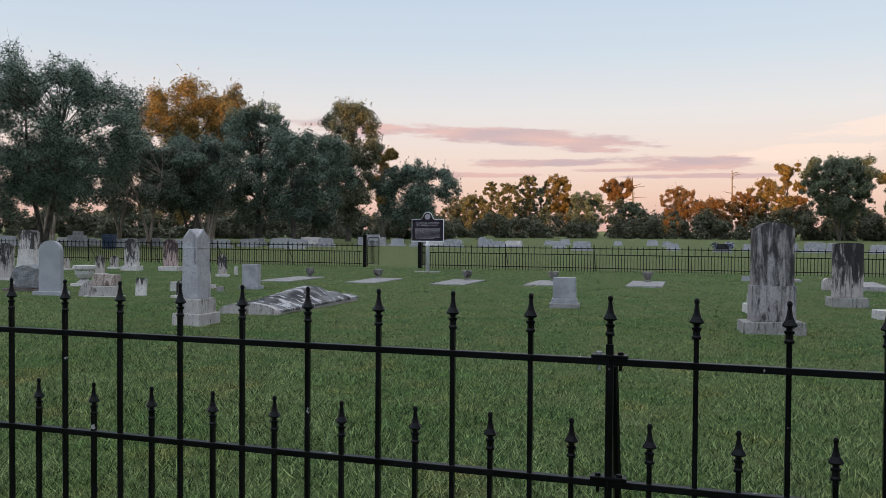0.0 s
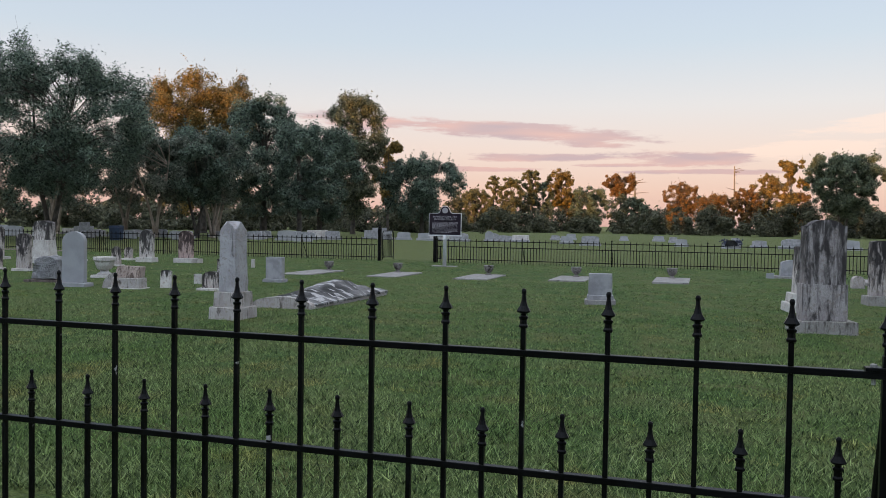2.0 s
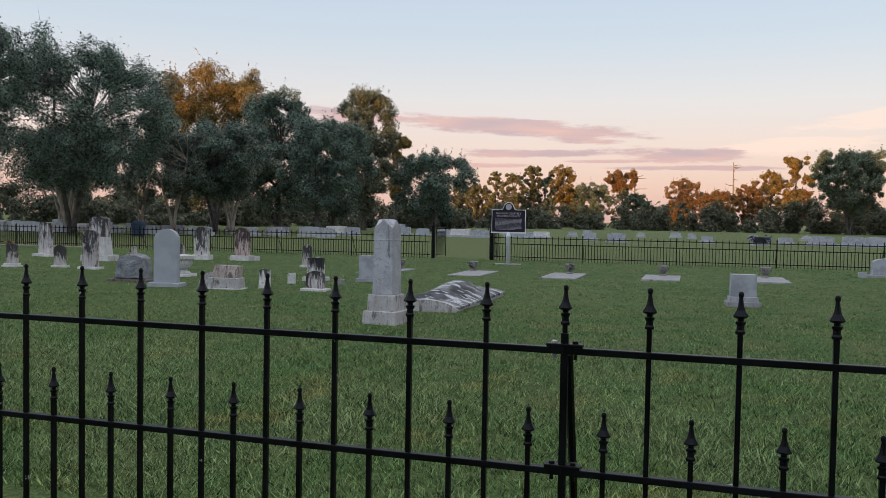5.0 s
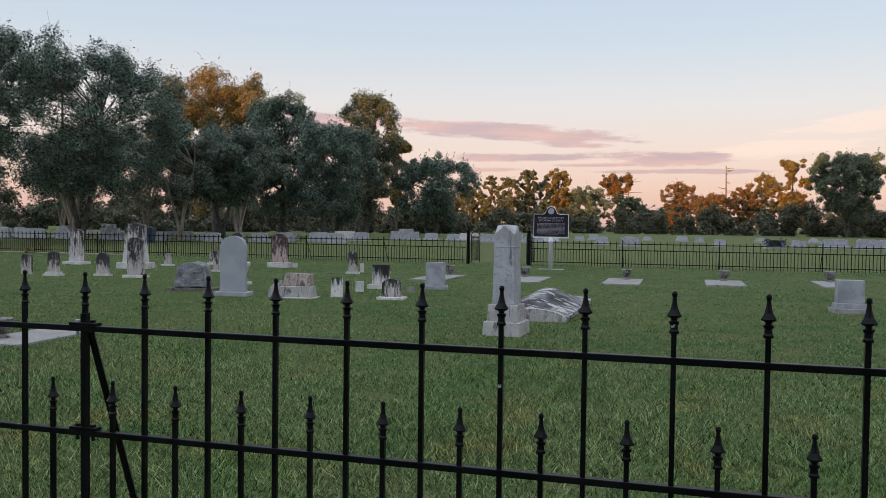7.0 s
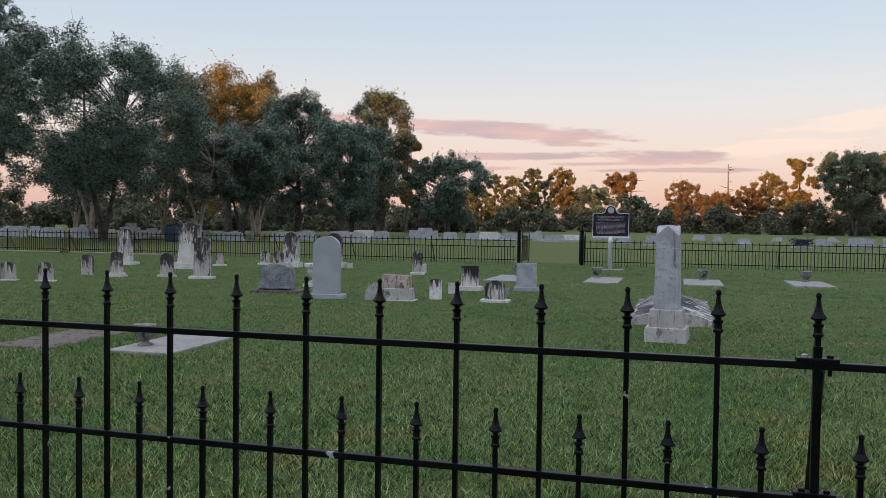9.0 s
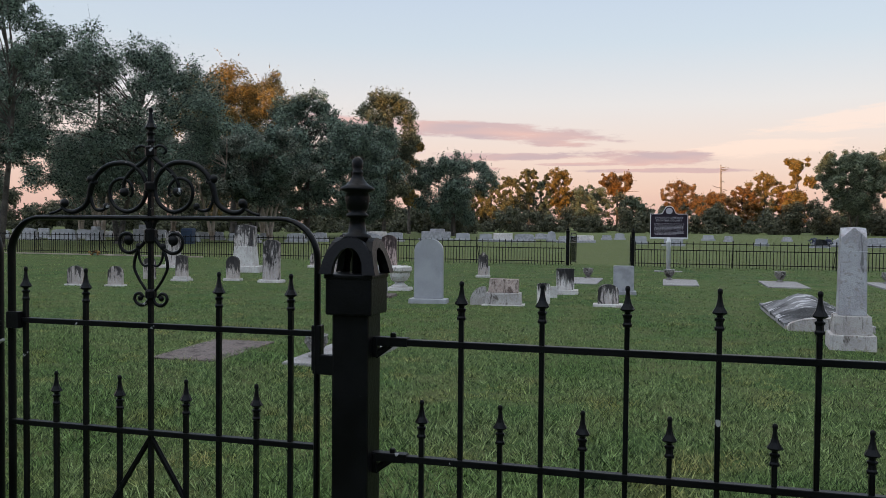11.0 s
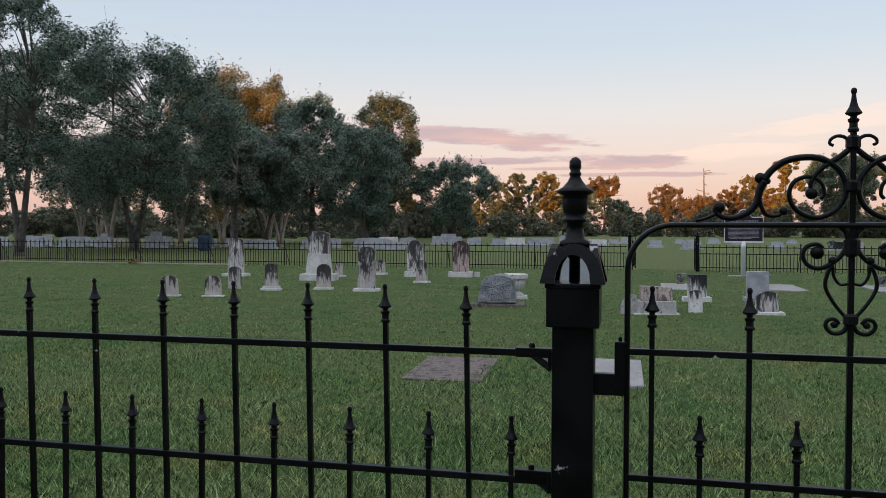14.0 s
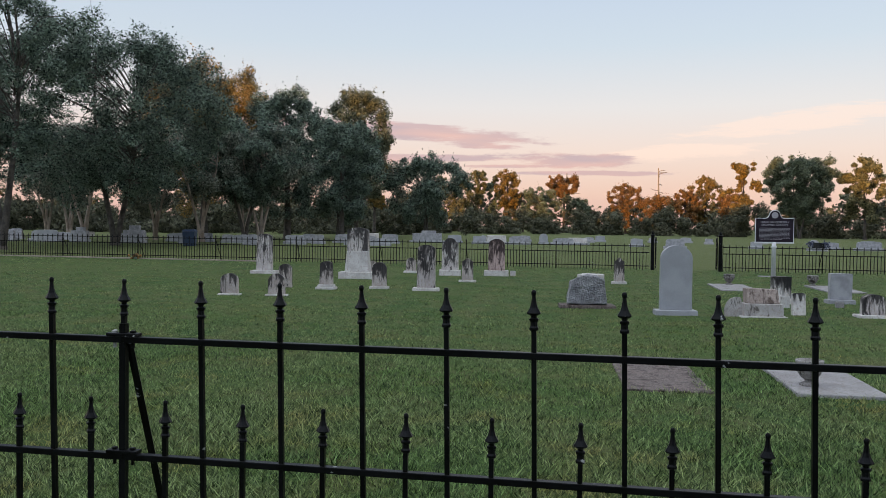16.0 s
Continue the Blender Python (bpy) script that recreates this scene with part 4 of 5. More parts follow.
def obelisk():
    g = thing("obelisk", pose(-6.49, 7.87, gz(-6.49, 7.87), 0, 0, -5), "pale streaked marble obelisk with pointed gabled top on a stepped base", "monument")
    part("footing", roughen(block(bmesh.new(), (0.47, 0.47, 0.22), (0, 0, -0.06), 0, 0.97, 0.015), 0.008), COPING, g)
    part("pedestal", roughen(block(bmesh.new(), (0.38, 0.38, 0.21), (0, 0, 0.15), 0, 0.96, 0.012), 0.005), COPING, g)
    bm = bmesh.new()
    a, b, h0, h1, h2 = 0.140, 0.128, 0.36, 1.195, 1.315
    lo = [bm.verts.new((x * a, y * a, h0)) for x, y in ((-1, -1), (1, -1), (1, 1), (-1, 1))]
    hi = [bm.verts.new((x * b, y * b, h1)) for x, y in ((-1, -1), (1, -1), (1, 1), (-1, 1))]
    gp = [bm.verts.new((x * b, y * b, h2)) for x, y in ((0, -1), (1, 0), (0, 1), (-1, 0))]
    top = bm.verts.new((0, 0, h2 + 0.01))
    bm.faces.new(lo[::-1])
    for i in range(4):
        j = (i + 1) % 4
        bm.faces.new((lo[i], lo[j], hi[j], gp[i], hi[i]))
        bm.faces.new((gp[i], hi[j], top))
        bm.faces.new((hi[j], gp[j], top))
    bmesh.ops.bevel(bm, geom=[e for e in bm.edges], offset=0.007, segments=2, affect="EDGES")
    shaft = part("shaft", roughen(bm, 0.003), OBELISK_STONE, g)
    part("band", block(bmesh.new(), (0.270, 0.270, 0.010), (0, 0, 1.05), 0, 1, 0.003), OBELISK_STONE, shaft)


obelisk()


def tomb():
    g = thing("ledger_tomb", pose(-6.45, 9.22, 0, 0, 0, 0), "low tomb with broken black-mottled lid on pale coping behind the obelisk", "tomb")
    W, Ln = 1.04, 3.0
    part("coping", roughen(block(bmesh.new(), (W, Ln, 0.17), (0, Ln / 2, -0.06), 0, 0.985, 0.015), 0.008), COPING, g)
    part("headwall", roughen(arched(bmesh.new(), W * 0.98, 0.20, 0.13, 0.24, 0.03, 0.98), 0.008), COPING, g)
    # three broken lengths of the lid that climb towards the far end
    for q, (y0, y1) in enumerate(((0.07, 1.02), (1.04, 1.98), (2.00, 2.98))):
        bm = bmesh.new()
        rows = []
        for i in range(10):
            y = y0 + (y1 - y0) * i / 9
            k = y / Ln
            top = 0.085 + 0.185 * k / 0.68 if k < 0.68 else 0.27 * (1 - (k - 0.68) / 0.40)
            row = []
            for n in range(13):
                u = -1 + n / 6
                lift = max(0.0, 1 - abs(u + 0.12) / (0.88 if u < -0.12 else 1.12)) ** 0.9
                ridged = 0.007 * math.sin(u * 15 + 2.2 * noise.noise(Vector((u * 2, y * 2, q)))) * (abs(u) < 0.95)
                row.append(bm.verts.new((u * (W / 2 + 0.015), y, 0.135 + top * lift + ridged + 0.04 * noise.noise(Vector((u * 3.5, y * 3.5, 3))) * (abs(u) < 0.95))))
            row += [bm.verts.new((W / 2 + 0.012, y, 0.10)), bm.verts.new((-W / 2 - 0.012, y, 0.10))]
            rows.append(row)
        m = len(rows[0])
        for a, b in zip(rows, rows[1:]):
            for k in range(m):
                bm.faces.new((a[k], b[k], b[(k + 1) % m], a[(k + 1) % m]))
        bm.faces.new(rows[0])
        bm.faces.new(rows[-1][::-1])
        part("lid", bm, LEDGER, g, "broken lid mottled black and white")


tomb()


# ---- flat grave slabs and urns ----
def slab(x0, y0, x1, y1, h, mat, label, turn=0.0):
    s = part("grave_slab", roughen(block(bmesh.new(), (x1 - x0, y1 - y0, h + 0.05), (0, 0, -0.05), 0, 0.99, 0.01), 0.005), mat)
    s.matrix_basis = pose((x0 + x1) / 2, (y0 + y1) / 2, gz((x0 + x1) / 2, (y0 + y1) / 2), 0, 0, turn)
    return tagged(s, label, "grave slab", "flat grave slabs")


slab(-12.00, 5.19, -11.26, 6.65, 0.03, CONCRETE, "pale concrete grave slab flush in the grass", 1)
slab(-13.42, 5.12, -12.68, 6.5, 0.015, BROWN_SLAB, "dark brown earthy grave slab sunk in the grass", 3)
slab(-1.50, 17.5, -0.68, 19.5, 0.03, SLAB_GREY, "pale concrete slab with an urn at its head", 0)
slab(-3.92, 17.6, -3.05, 19.5, 0.03, SLAB_GREY, "pale concrete slab with an urn at its head", 0)
slab(-6.25, 17.4, -5.38, 19.5, 0.03, SLAB_GREY, "pale concrete slab with an urn at its head", 0)
slab(-8.50, 17.3, -7.70, 19.4, 0.03, SLAB_GREY, "pale concrete slab with an urn at its head", 0)
slab(-10.80, 17.0, -9.95, 19.2, 0.03, SLAB_GREY, "pale concrete slab with an urn at its head", 0)
slab(3.2, 18.3, 4.2, 20.4, 0.08, CONCRETE, "pale raised grave slab in the grass", 0)


def urn(x, y, z, s, label):
    u = thing("stone_urn", pose(x, y, z + gz(x, y - 1 if y > 15 else y)), label, "urn", "stone urns on the slabs")
    part("foot", lathe(bmesh.new(), [(0.125 * s, -0.01), (0.125 * s, 0.025 * s), (0.10 * s, 0.04 * s), (0.06 * s, 0.06 * s), (0.055 * s, 0.085 * s)], 18), URN_STONE, u, "", True)
    bm = lathe(bmesh.new(), [(0.055 * s, 0.08 * s), (0.105 * s, 0.11 * s), (0.15 * s, 0.18 * s), (0.170 * s, 0.27 * s), (0.168 * s, 0.31 * s), (0.16 * s, 0.315 * s)], 22)
    bowl = part("bowl", bm, URN_STONE, u, "bowl carved with garlands")
    for i in range(8):
        a = 2 * math.pi * i / 8
        part("garland", tube(bmesh.new(), spline([((0.170 * s) * math.cos(a + t * 0.39), (0.170 * s) * math.sin(a + t * 0.39), (0.275 - 0.05 * (1 - t * t)) * s) for t in (-1, -0.5, 0, 0.5, 1)], 3), 0.014 * s, None, 5), URN_STONE, bowl)
    part("rim", lathe(bmesh.new(), [(0.165 * s, 0.31 * s), (0.182 * s, 0.325 * s), (0.182 * s, 0.35 * s), (0.155 * s, 0.35 * s), (0.135 * s, 0.29 * s)], 22), DARK_CONCRETE, bowl, "", True)


urn(-11.80, 5.58, 0.028, 0.64, "garlanded grey concrete urn on the pale slab")
for x, y in ((-1.11, 19.2), (-3.47, 19.15), (-5.79, 19.2), (-8.35, 19.2), (-10.32, 19.0)):
    urn(x, y, 0.028, 0.72, "small grey garden urn at the head of a slab")


def pedestal_urn():
    u = thing("pedestal_urn", pose(-13.65, 13.95, 0, 0, 0, 8), "square carved white stone planter on a moulded foot", "urn")
    part("foot", roughen(block(bmesh.new(), (0.50, 0.4, 0.10), (0, 0, -0.03), 0, 0.95, 0.015), 0.004), BASE_WHITE, u)
    part("stem", lathe(bmesh.new(), [(0.16, 0.06), (0.17, 0.10), (0.10, 0.14), (0.09, 0.18)], 16), BASE_WHITE, u, "", True)
    bm = lathe(bmesh.new(), [(0.09, 0.18), (0.16, 0.21), (0.20, 0.29), (0.215, 0.37), (0.25, 0.41), (0.25, 0.48), (0.20, 0.49)], 24, (0, 0, 0))
    part("bowl", roughen(bm, 0.010, 9.0), BASE_WHITE, u, "carved bowl with dark stains")


pedestal_urn()


# ---- the newer cemetery beyond the far fence ----
FARG = "headstones of the newer cemetery"


def far_stone(x, y, w, h, kind):
    names = {"g": "grey granite headstone with a shallow curved top", "w": "white marble headstone", "d": "dark polished granite headstone", "t": "two-tiered pale stone monument",
             "r": "round-topped white marble tablet", "l": "low pale stone ledger", "b": "bluish grey granite headstone"}
    h *= 0.76
    g = thing("headstone", pose(x, y, 0, 0, 0, 8), names[kind] + " in a row", "headstone", FARG)
    mat = {"g": GRANITE, "w": WHITE_MARBLE, "d": BLACK_GRANITE, "t": GRANITE, "r": WHITE_MARBLE, "l": BASE_WHITE, "b": GRANITE}[kind]
    part("base", block(bmesh.new(), (w * 1.2, 0.5, 0.22), (0, 0, -0.04), 0, 1, 0.02), GRANITE if kind != "w" else WHITE_MARBLE, g)
    if kind == "l":
        part("ledger", block(bmesh.new(), (w, 1.6, h - 0.15), (0, 0.9, 0.15), 0, 0.97, 0.02), mat, g)
    elif kind == "t":
        part("lower_tier", block(bmesh.new(), (w, 0.45, h * 0.6), (0, 0, 0.16), 0, 1, 0.02), mat, g)
        part("upper_tier", block(bmesh.new(), (w * 0.5, 0.35, h * 0.4 - 0.16), (0.05 * w, 0, 0.16 + h * 0.6), 0, 0.97, 0.02), mat, g)
    else:
        part("tablet", arched(bmesh.new(), w, h - 0.18, 0.2, 0.9 if kind == "r" else 0.16, 0.18, 0.97, 0, 8, 0.015), mat, g)


ROW_A = [(-58.0, 44.0, 1.5, 0.9, "l"), (-53.5, 45.5, 1.6, 0.95, "g"), (-50.5, 45.0, 1.8, 1.05, "g"), (-47.6, 45.3, 1.7, 1.0, "w"), (-45.3, 45.5, 1.0, 1.25, "t"), (-41.6, 45.5, 1.25, 1.45, "t"),
         (-38.6, 46.5, 0.8, 0.8, "w"), (-34.0, 46.0, 1.0, 0.8, "b"), (-33.0, 54.0, 1.5, 0.8, "g"), (-31.2, 56.5, 1.6, 0.85, "g"), (-29.5, 55.0, 1.9, 0.8, "b"), (-28.0, 57.0, 1.2, 0.9, "g"),
         (-26.2, 62.0, 2.3, 1.25, "t"), (-24.1, 62.5, 1.1, 0.85, "w"), (-22.0, 61.5, 1.0, 0.8, "w")]
ROW_B = [(-20.6, 61.0, 1.5, 0.85, "l"), (-18.9, 61.0, 1.5, 0.85, "g"), (-17.2, 64.0, 0.7, 1.1, "r"), (-15.6, 62.0, 1.6, 0.7, "g"), (-14.4, 63.0, 1.3, 0.7, "l"), (-10.2, 60.2, 0.9, 0.8, "w"),
         (-7.9, 56.0, 1.25, 0.9, "b"), (-1.9, 60.0, 0.8, 0.7, "w"), (1.4, 57.0, 1.0, 0.75, "d"), (3.4, 61.0, 1.0, 0.7, "g"), (5.6, 60.0, 1.7, 0.9, "g"), (7.4, 59.0, 1.4, 0.95, "g"),
         (9.0, 60.0, 1.5, 0.9, "w"), (11.2, 58.0, 1.2, 0.8, "g"), (-12.6, 78.0, 0.9, 0.8, "w"), (-4.5, 80.0, 1.0, 0.7, "w")]
for row in ROW_A + ROW_B:
    far_stone(*row)
rnd = random.Random(11)
for i in range(58):
    x = -78 + 1.45 * i + rnd.uniform(-0.5, 0.5)
    if x > -26:
        continue
    far_stone(x, 50.5 + rnd.uniform(-1, 1.5) + (6 if i % 3 == 0 else 0), rnd.uniform(0.7, 1.5), rnd.uniform(0.65, 1.0), rnd.choice("ggwwblwr"))
for i in range(7):
    x = -24 + 5.2 * i + rnd.uniform(-1.2, 1.2)
    far_stone(x, 76 + rnd.uniform(-3, 5), rnd.uniform(0.6, 1.2), rnd.uniform(0.55, 0.8), rnd.choice("gwwbr"))


def litter_bin():
    b = thing("litter_bin", pose(-36.2, 42.2, 0, 0, 0, 12), "blue plastic litter bin with a sloped lid", "bin")
    part("body", block(bmesh.new(), (0.62, 0.56, 0.82), (0, 0, 0), 0, 1.12, 0.03), BLUE_PLASTIC, b)
    part("lid", block(bmesh.new(), (0.76, 0.68, 0.12), (0, 0, 0.82), 0, 0.85, 0.03), BLUE_PLASTIC, b)


litter_bin()


def statue_stone(x, y):
    g = thing("monument", pose(x, y, 0), "small white pointed marble monument on a block", "monument")
    part("block", block(bmesh.new(), (0.95, 0.6, 0.30), (0, 0, -0.04), 0, 0.96, 0.02), WHITE_PAINT, g)
    part("peak", block(bmesh.new(), (0.78, 0.5, 0.68), (0, 0, 0.26), 0, 0.18, 0.02), WHITE_PAINT, g)


statue_stone(-66.0, 95.5)


def flowers(x, y):
    g = thing("flower_arrangement", pose(x, y, 0), "dark blue and white cloth flowers in vases beside a dark headstone", "flowers")
    for dx in (-0.5, 0.5):
        bm = bmesh.new()
        for k in range(26):
            bmesh.ops.create_icosphere(bm, subdivisions=1, radius=0.06, matrix=Matrix.Translation((dx + rnd.gauss(0, 0.10), rnd.gauss(0, 0.1), 0.46 + rnd.gauss(0, 0.09))))
        part("bouquet", bm, FLOWER_BLUE, g)
        part("vase", lathe(bmesh.new(), [(0.10, 0), (0.12, 0.02), (0.07, 0.1), (0.12, 0.4)], 10, (dx, 0, 0)), GRANITE, g)


flowers(1.4, 56.6)


def posy(x, y):
    g = thing("flower_posy", pose(x, y, 0), "small faded red posy lying by the far fence", "flowers")
    bm = bmesh.new()
    for k in range(16):
        bmesh.ops.create_icosphere(bm, subdivisions=1, radius=0.05, matrix=Matrix.Translation((rnd.gauss(0, 0.12), rnd.gauss(0, 0.08), 0.10 + rnd.gauss(0, 0.04))))
    part("blooms", bm, LEAF_RUST, g)
    part("stems", block(bmesh.new(), (0.2, 0.16, 0.09), (0, 0, 0), 0, 0.7, 0.02), LEAF_OAK, g)


posy(-29.8, 25.5)


# ---- trees ----
def leaves_mesh(name, centres, radii, counts, size, seed, material, flat=0.85, sprays=0.045):
    """Many small leaf sprays in tight clusters, some on twigs that stand out upwards: one three-cornered spray each."""
    rng = np.random.default_rng(seed)
    m = len(centres)
    C = np.repeat(np.asarray(centres), counts, axis=0)
    Rr = np.repeat(np.asarray(radii), counts)
    n = len(C)
    d = rng.normal(size=(n, 3))
    d /= np.linalg.norm(d, axis=1)[:, None]
    d *= (rng.random(n) ** 0.36)[:, None] * np.repeat(rng.uniform(0.75, 1.25, (m, 3)), counts, axis=0)
    P = C + d * Rr[:, None] * np.array([1, 1, flat])
    # three twigs a cluster carry the outer sprays
    tw = rng.normal(size=(m, 3, 3)) * 0.55 + np.array([0, 0, 0.9])
    pick = tw[np.repeat(np.arange(m), counts), rng.integers(0, 3, n)]
    on = rng.random(n) < sprays
    Q = C + pick * (Rr * rng.uniform(0.35, 1.08, n))[:, None] + rng.normal(size=(n, 3)) * (0.05 * Rr)[:, None]
    P = np.where(on[:, None], Q, P)
    face = d * 1.1 + np.array([0, 0, 0.55]) + rng.normal(size=(n, 3)) * 0.45
    u = np.cross(face, rng.normal(size=(n, 3)))
    u /= np.linalg.norm(u, axis=1)[:, None]
    v = np.cross(face, u)
    v /= np.linalg.norm(v, axis=1)[:, None]
    s = size * rng.uniform(0.55, 1.35, n)
    a = P - u * s[:, None] * 0.85
    b = P + v * s[:, None] * 0.8 + u * (s * rng.uniform(-0.3, 0.3, n))[:, None]
    c = P + u * s[:, None] * 0.9 + np.array([0, 0, -0.15]) * s[:, None]
    V = np.stack([a, b, c], axis=1).reshape(-1, 3)
    F = np.arange(3 * n)
    me = bpy.data.meshes.new(name)
    me.vertices.add(len(V))
    me.vertices.foreach_set("co", V.astype(np.float32).ravel())
    me.loops.add(len(F))
    me.loops.foreach_set("vertex_index", F.astype(np.int32))
    me.polygons.add(len(F) // 3)
    me.polygons.foreach_set("loop_start", np.arange(0, len(F), 3, dtype=np.int32))
    me.update(calc_edges=True)
    me.materials.append(material)
    return me


def tree(x, y, height, radius, low, leaves, size, seed, label, leaf=None, bark=None, girth=0.28, stems=1, clusters=60, lean=0.0, egg=0.55, fluff=0.16, name="tree"):
    """A tapered trunk, forked limbs that reach leaf clusters, and an uneven crown. low: the crown's underside; egg: where it is widest."""
    rng = random.Random(seed)
    t = thing(name, pose(x, y, 0), label, "tree")
    hc = height - low
    cs, rs = [], []
    pw = math.log(0.5) / math.log(egg)
    half = min(radius, hc / 2)
    lobes = []
    n_lobes = max(9, clusters // 6)
    for i in range(n_lobes):
        k = 0.06 + 0.9 * (i + rng.uniform(0.1, 0.9)) / n_lobes
        wide = radius * max(0.0, 1 - abs(2 * k ** pw - 1) ** 2.0) ** 0.5
        rl = half * rng.uniform(0.26, 0.42)
        cl = radius * fluff * 0.8 + 0.12
        a = i * 2.4 + rng.uniform(-0.5, 0.5)
        r = max(0.0, wide * rng.uniform(0.93, 1.05) - rl * 0.8 - cl * 0.5) * (0.55 if i % 4 == 3 else 1.0)
        z = min(low + hc * k, height - rl - cl * 0.6)
        lobes.append((Vector((r * math.cos(a) + lean * (z / height), r * math.sin(a), z)), rl))
    for i in range(clusters):
        c, rl = lobes[i % n_lobes]
        d = Vector((rng.gauss(0, 1), rng.gauss(0, 1), rng.gauss(0.35, 0.9))).normalized() * rng.uniform(0.3, 1.0)
        cs.append(tuple(c + d * rl))
        rs.append(radius * rng.uniform(fluff * 0.5, fluff * 1.1) + 0.12)
    bm = bmesh.new()
    forks = []
    for s in range(stems):
        a = 2 * math.pi * s / stems + rng.uniform(-0.4, 0.4)
        sp = 0.0 if stems == 1 else 0.16 * low + 0.15
        b0 = Vector((0.07 * math.cos(a) * (stems > 1), 0.07 * math.sin(a) * (stems > 1), -0.15))
        mid = Vector((sp * 0.42 * math.cos(a) + rng.uniform(-0.08, 0.08), sp * 0.42 * math.sin(a), low * (0.5 if stems > 1 else 0.55)))
        top = Vector((sp * 1.6 * math.cos(a) + lean * 0.3, sp * 1.6 * math.sin(a), low + hc * 0.18))
        g = girth if stems == 1 else girth * 0.5
        tube(bm, [b0, b0 + Vector((0, 0, 0.35)), ], g * 1.5, g * 1.05, 10)
        tube(bm, spline([b0 + Vector((0, 0, 0.3)), mid, top], 4), g * 1.06, g * 0.6, 10)
        end = Vector((lean * 0.8 + top.x * 1.4, top.y * 1.4, low + hc * 0.82))
        tube(bm, spline([top, top.lerp(end, 0.5) + Vector((rng.uniform(-0.4, 0.4), rng.uniform(-0.4, 0.4), 0)), end], 3), g * 0.6, 0.03, 7)
        forks.append((mid.lerp(top, 0.5), top, end, g))
    trunk = part("trunk", bm, bark or BARK, t, "", True)
    bm = bmesh.new()
    for i in range(0, len(cs), 6):
        c = Vector(cs[i])
        m0, top, end, g = forks[i % len(forks)]
        k = min(1.0, max(0.0, (c.z - low) / hc - 0.25))
        st = top.lerp(end, k) if c.z > top.z else m0.lerp(top, rng.uniform(0.3, 1.0))
        mid = st.lerp(c, 0.5) + Vector((rng.uniform(-0.3, 0.3), rng.uniform(-0.3, 0.3), rng.uniform(0.05, 0.30) * (c - st).length)) + Vector((rng.uniform(-0.12, 0.12), rng.uniform(-0.12, 0.12), 0)) * (c - st).length
        tube(bm, spline([st, mid, c], 3), g * rng.uniform(0.12, 0.30), 0.012, 5)
    for i in range(1, len(cs), 6):
        c = Vector(cs[i])
        out = Vector((c.x, c.y, (c.z - low - hc * 0.4) * 1.2)).normalized()
        tube(bm, [c, c + out * rs[i] * 1.3 + Vector((0, 0, rs[i] * rng.uniform(0.1, 0.5)))], 0.013, 0.004, 4)
    tagged(part("branchwork", bm, bark or BARK, t), "", "", "", "stuff")
    per = [max(20, int(leaves * r * r / sum(q * q for q in rs))) for r in rs]
    crown = new("crown", leaves_mesh("crown", cs, rs, per, size, seed, leaf or LEAF_OAK))
    crown.parent = t
    return t


OAKS = "broad dark green oak tree with spreading limbs behind the far fence"
tree(-40.0, 31.6, 13.6, 4.5, 3.0, 48000, 0.082, 1, OAKS, LEAF_OAK, BARK, 0.36, 2, 200, -0.5, 0.57, 0.095)
tree(-39.8, 40.5, 12.5, 7.4, 2.6, 120000, 0.088, 2, OAKS, LEAF_OAK, BARK, 0.36, 2, 420, 0.2, 0.54, 0.092)
tree(-62.0, 52.0, 14.0, 6.0, 3.6, 40000, 0.13, 3, OAKS, LEAF_OAK, BARK, 0.32, 1, 140)
tree(-37.5, 53.0, 8.6, 4.4, 2.8, 50000, 0.10, 4, "dark leafy oak with a forked trunk", LEAF_OAK, BARK, 0.26, 2, 110)
MYRT = "crape myrtle with several smooth pale stems and a dusky crown"
for k, (x, y, h) in enumerate(((-46.3, 47.5, 8.4), (-44.9, 54.0, 8.8), (-39.9, 51.2, 8.2), (-36.8, 54.0, 8.5), (-52.5, 55.0, 8.2), (-41.5, 62.0, 8.4), (-58.0, 60.0, 8.6))):
    tree(x, y, h, 3.9, 2.9, 24000, 0.095, 20 + k, MYRT, LEAF_MYRTLE, PALE_BARK, 0.25, 3, 110, 0.0, 0.55, 0.135)
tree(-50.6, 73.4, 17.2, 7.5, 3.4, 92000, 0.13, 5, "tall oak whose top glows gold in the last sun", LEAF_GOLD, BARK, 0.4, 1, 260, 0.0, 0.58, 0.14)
tree(-39.4, 66.3, 13.3, 4.9, 2.4, 48000, 0.12, 66, "dark green oak in the tree belt", LEAF_OAK, BARK, 0.35, 1, 170, 0.0, 0.5, 0.14)
tree(-32.8, 60.7, 9.9, 3.5, 2.2, 36000, 0.11, 7, "smaller dark green tree in the belt", LEAF_OAK, BARK, 0.25, 1, 90, 0.0, 0.5)
tree(-36.6, 72.3, 11.4, 5.0, 1.8, 42000, 0.12, 8, "dense dark evergreen oak", LEAF_OAK, BARK, 0.3, 1, 130, 0.0, 0.5)
tree(-38.6, 85.0, 16.3, 4.0, 2.0, 58000, 0.13, 9, "tall narrow tree with separate leaf masses, sunlit on top", LEAF_TALL, BARK, 0.3, 1, 240, 0.3, 0.58, 0.19)
tree(-31.7, 89.0, 9.5, 5.5, 2.0, 42000, 0.14, 10, "low round-crowned oak at the end of the belt", LEAF_OAK, BARK, 0.3, 1, 130, 0.0, 0.52)
tree(-41.0, 102.0, 12.4, 3.0, 3.0, 16000, 0.20, 12, "slender yellowing tree behind the belt, warm with low sun", LEAF_GOLD, BARK, 0.25, 1, 50)
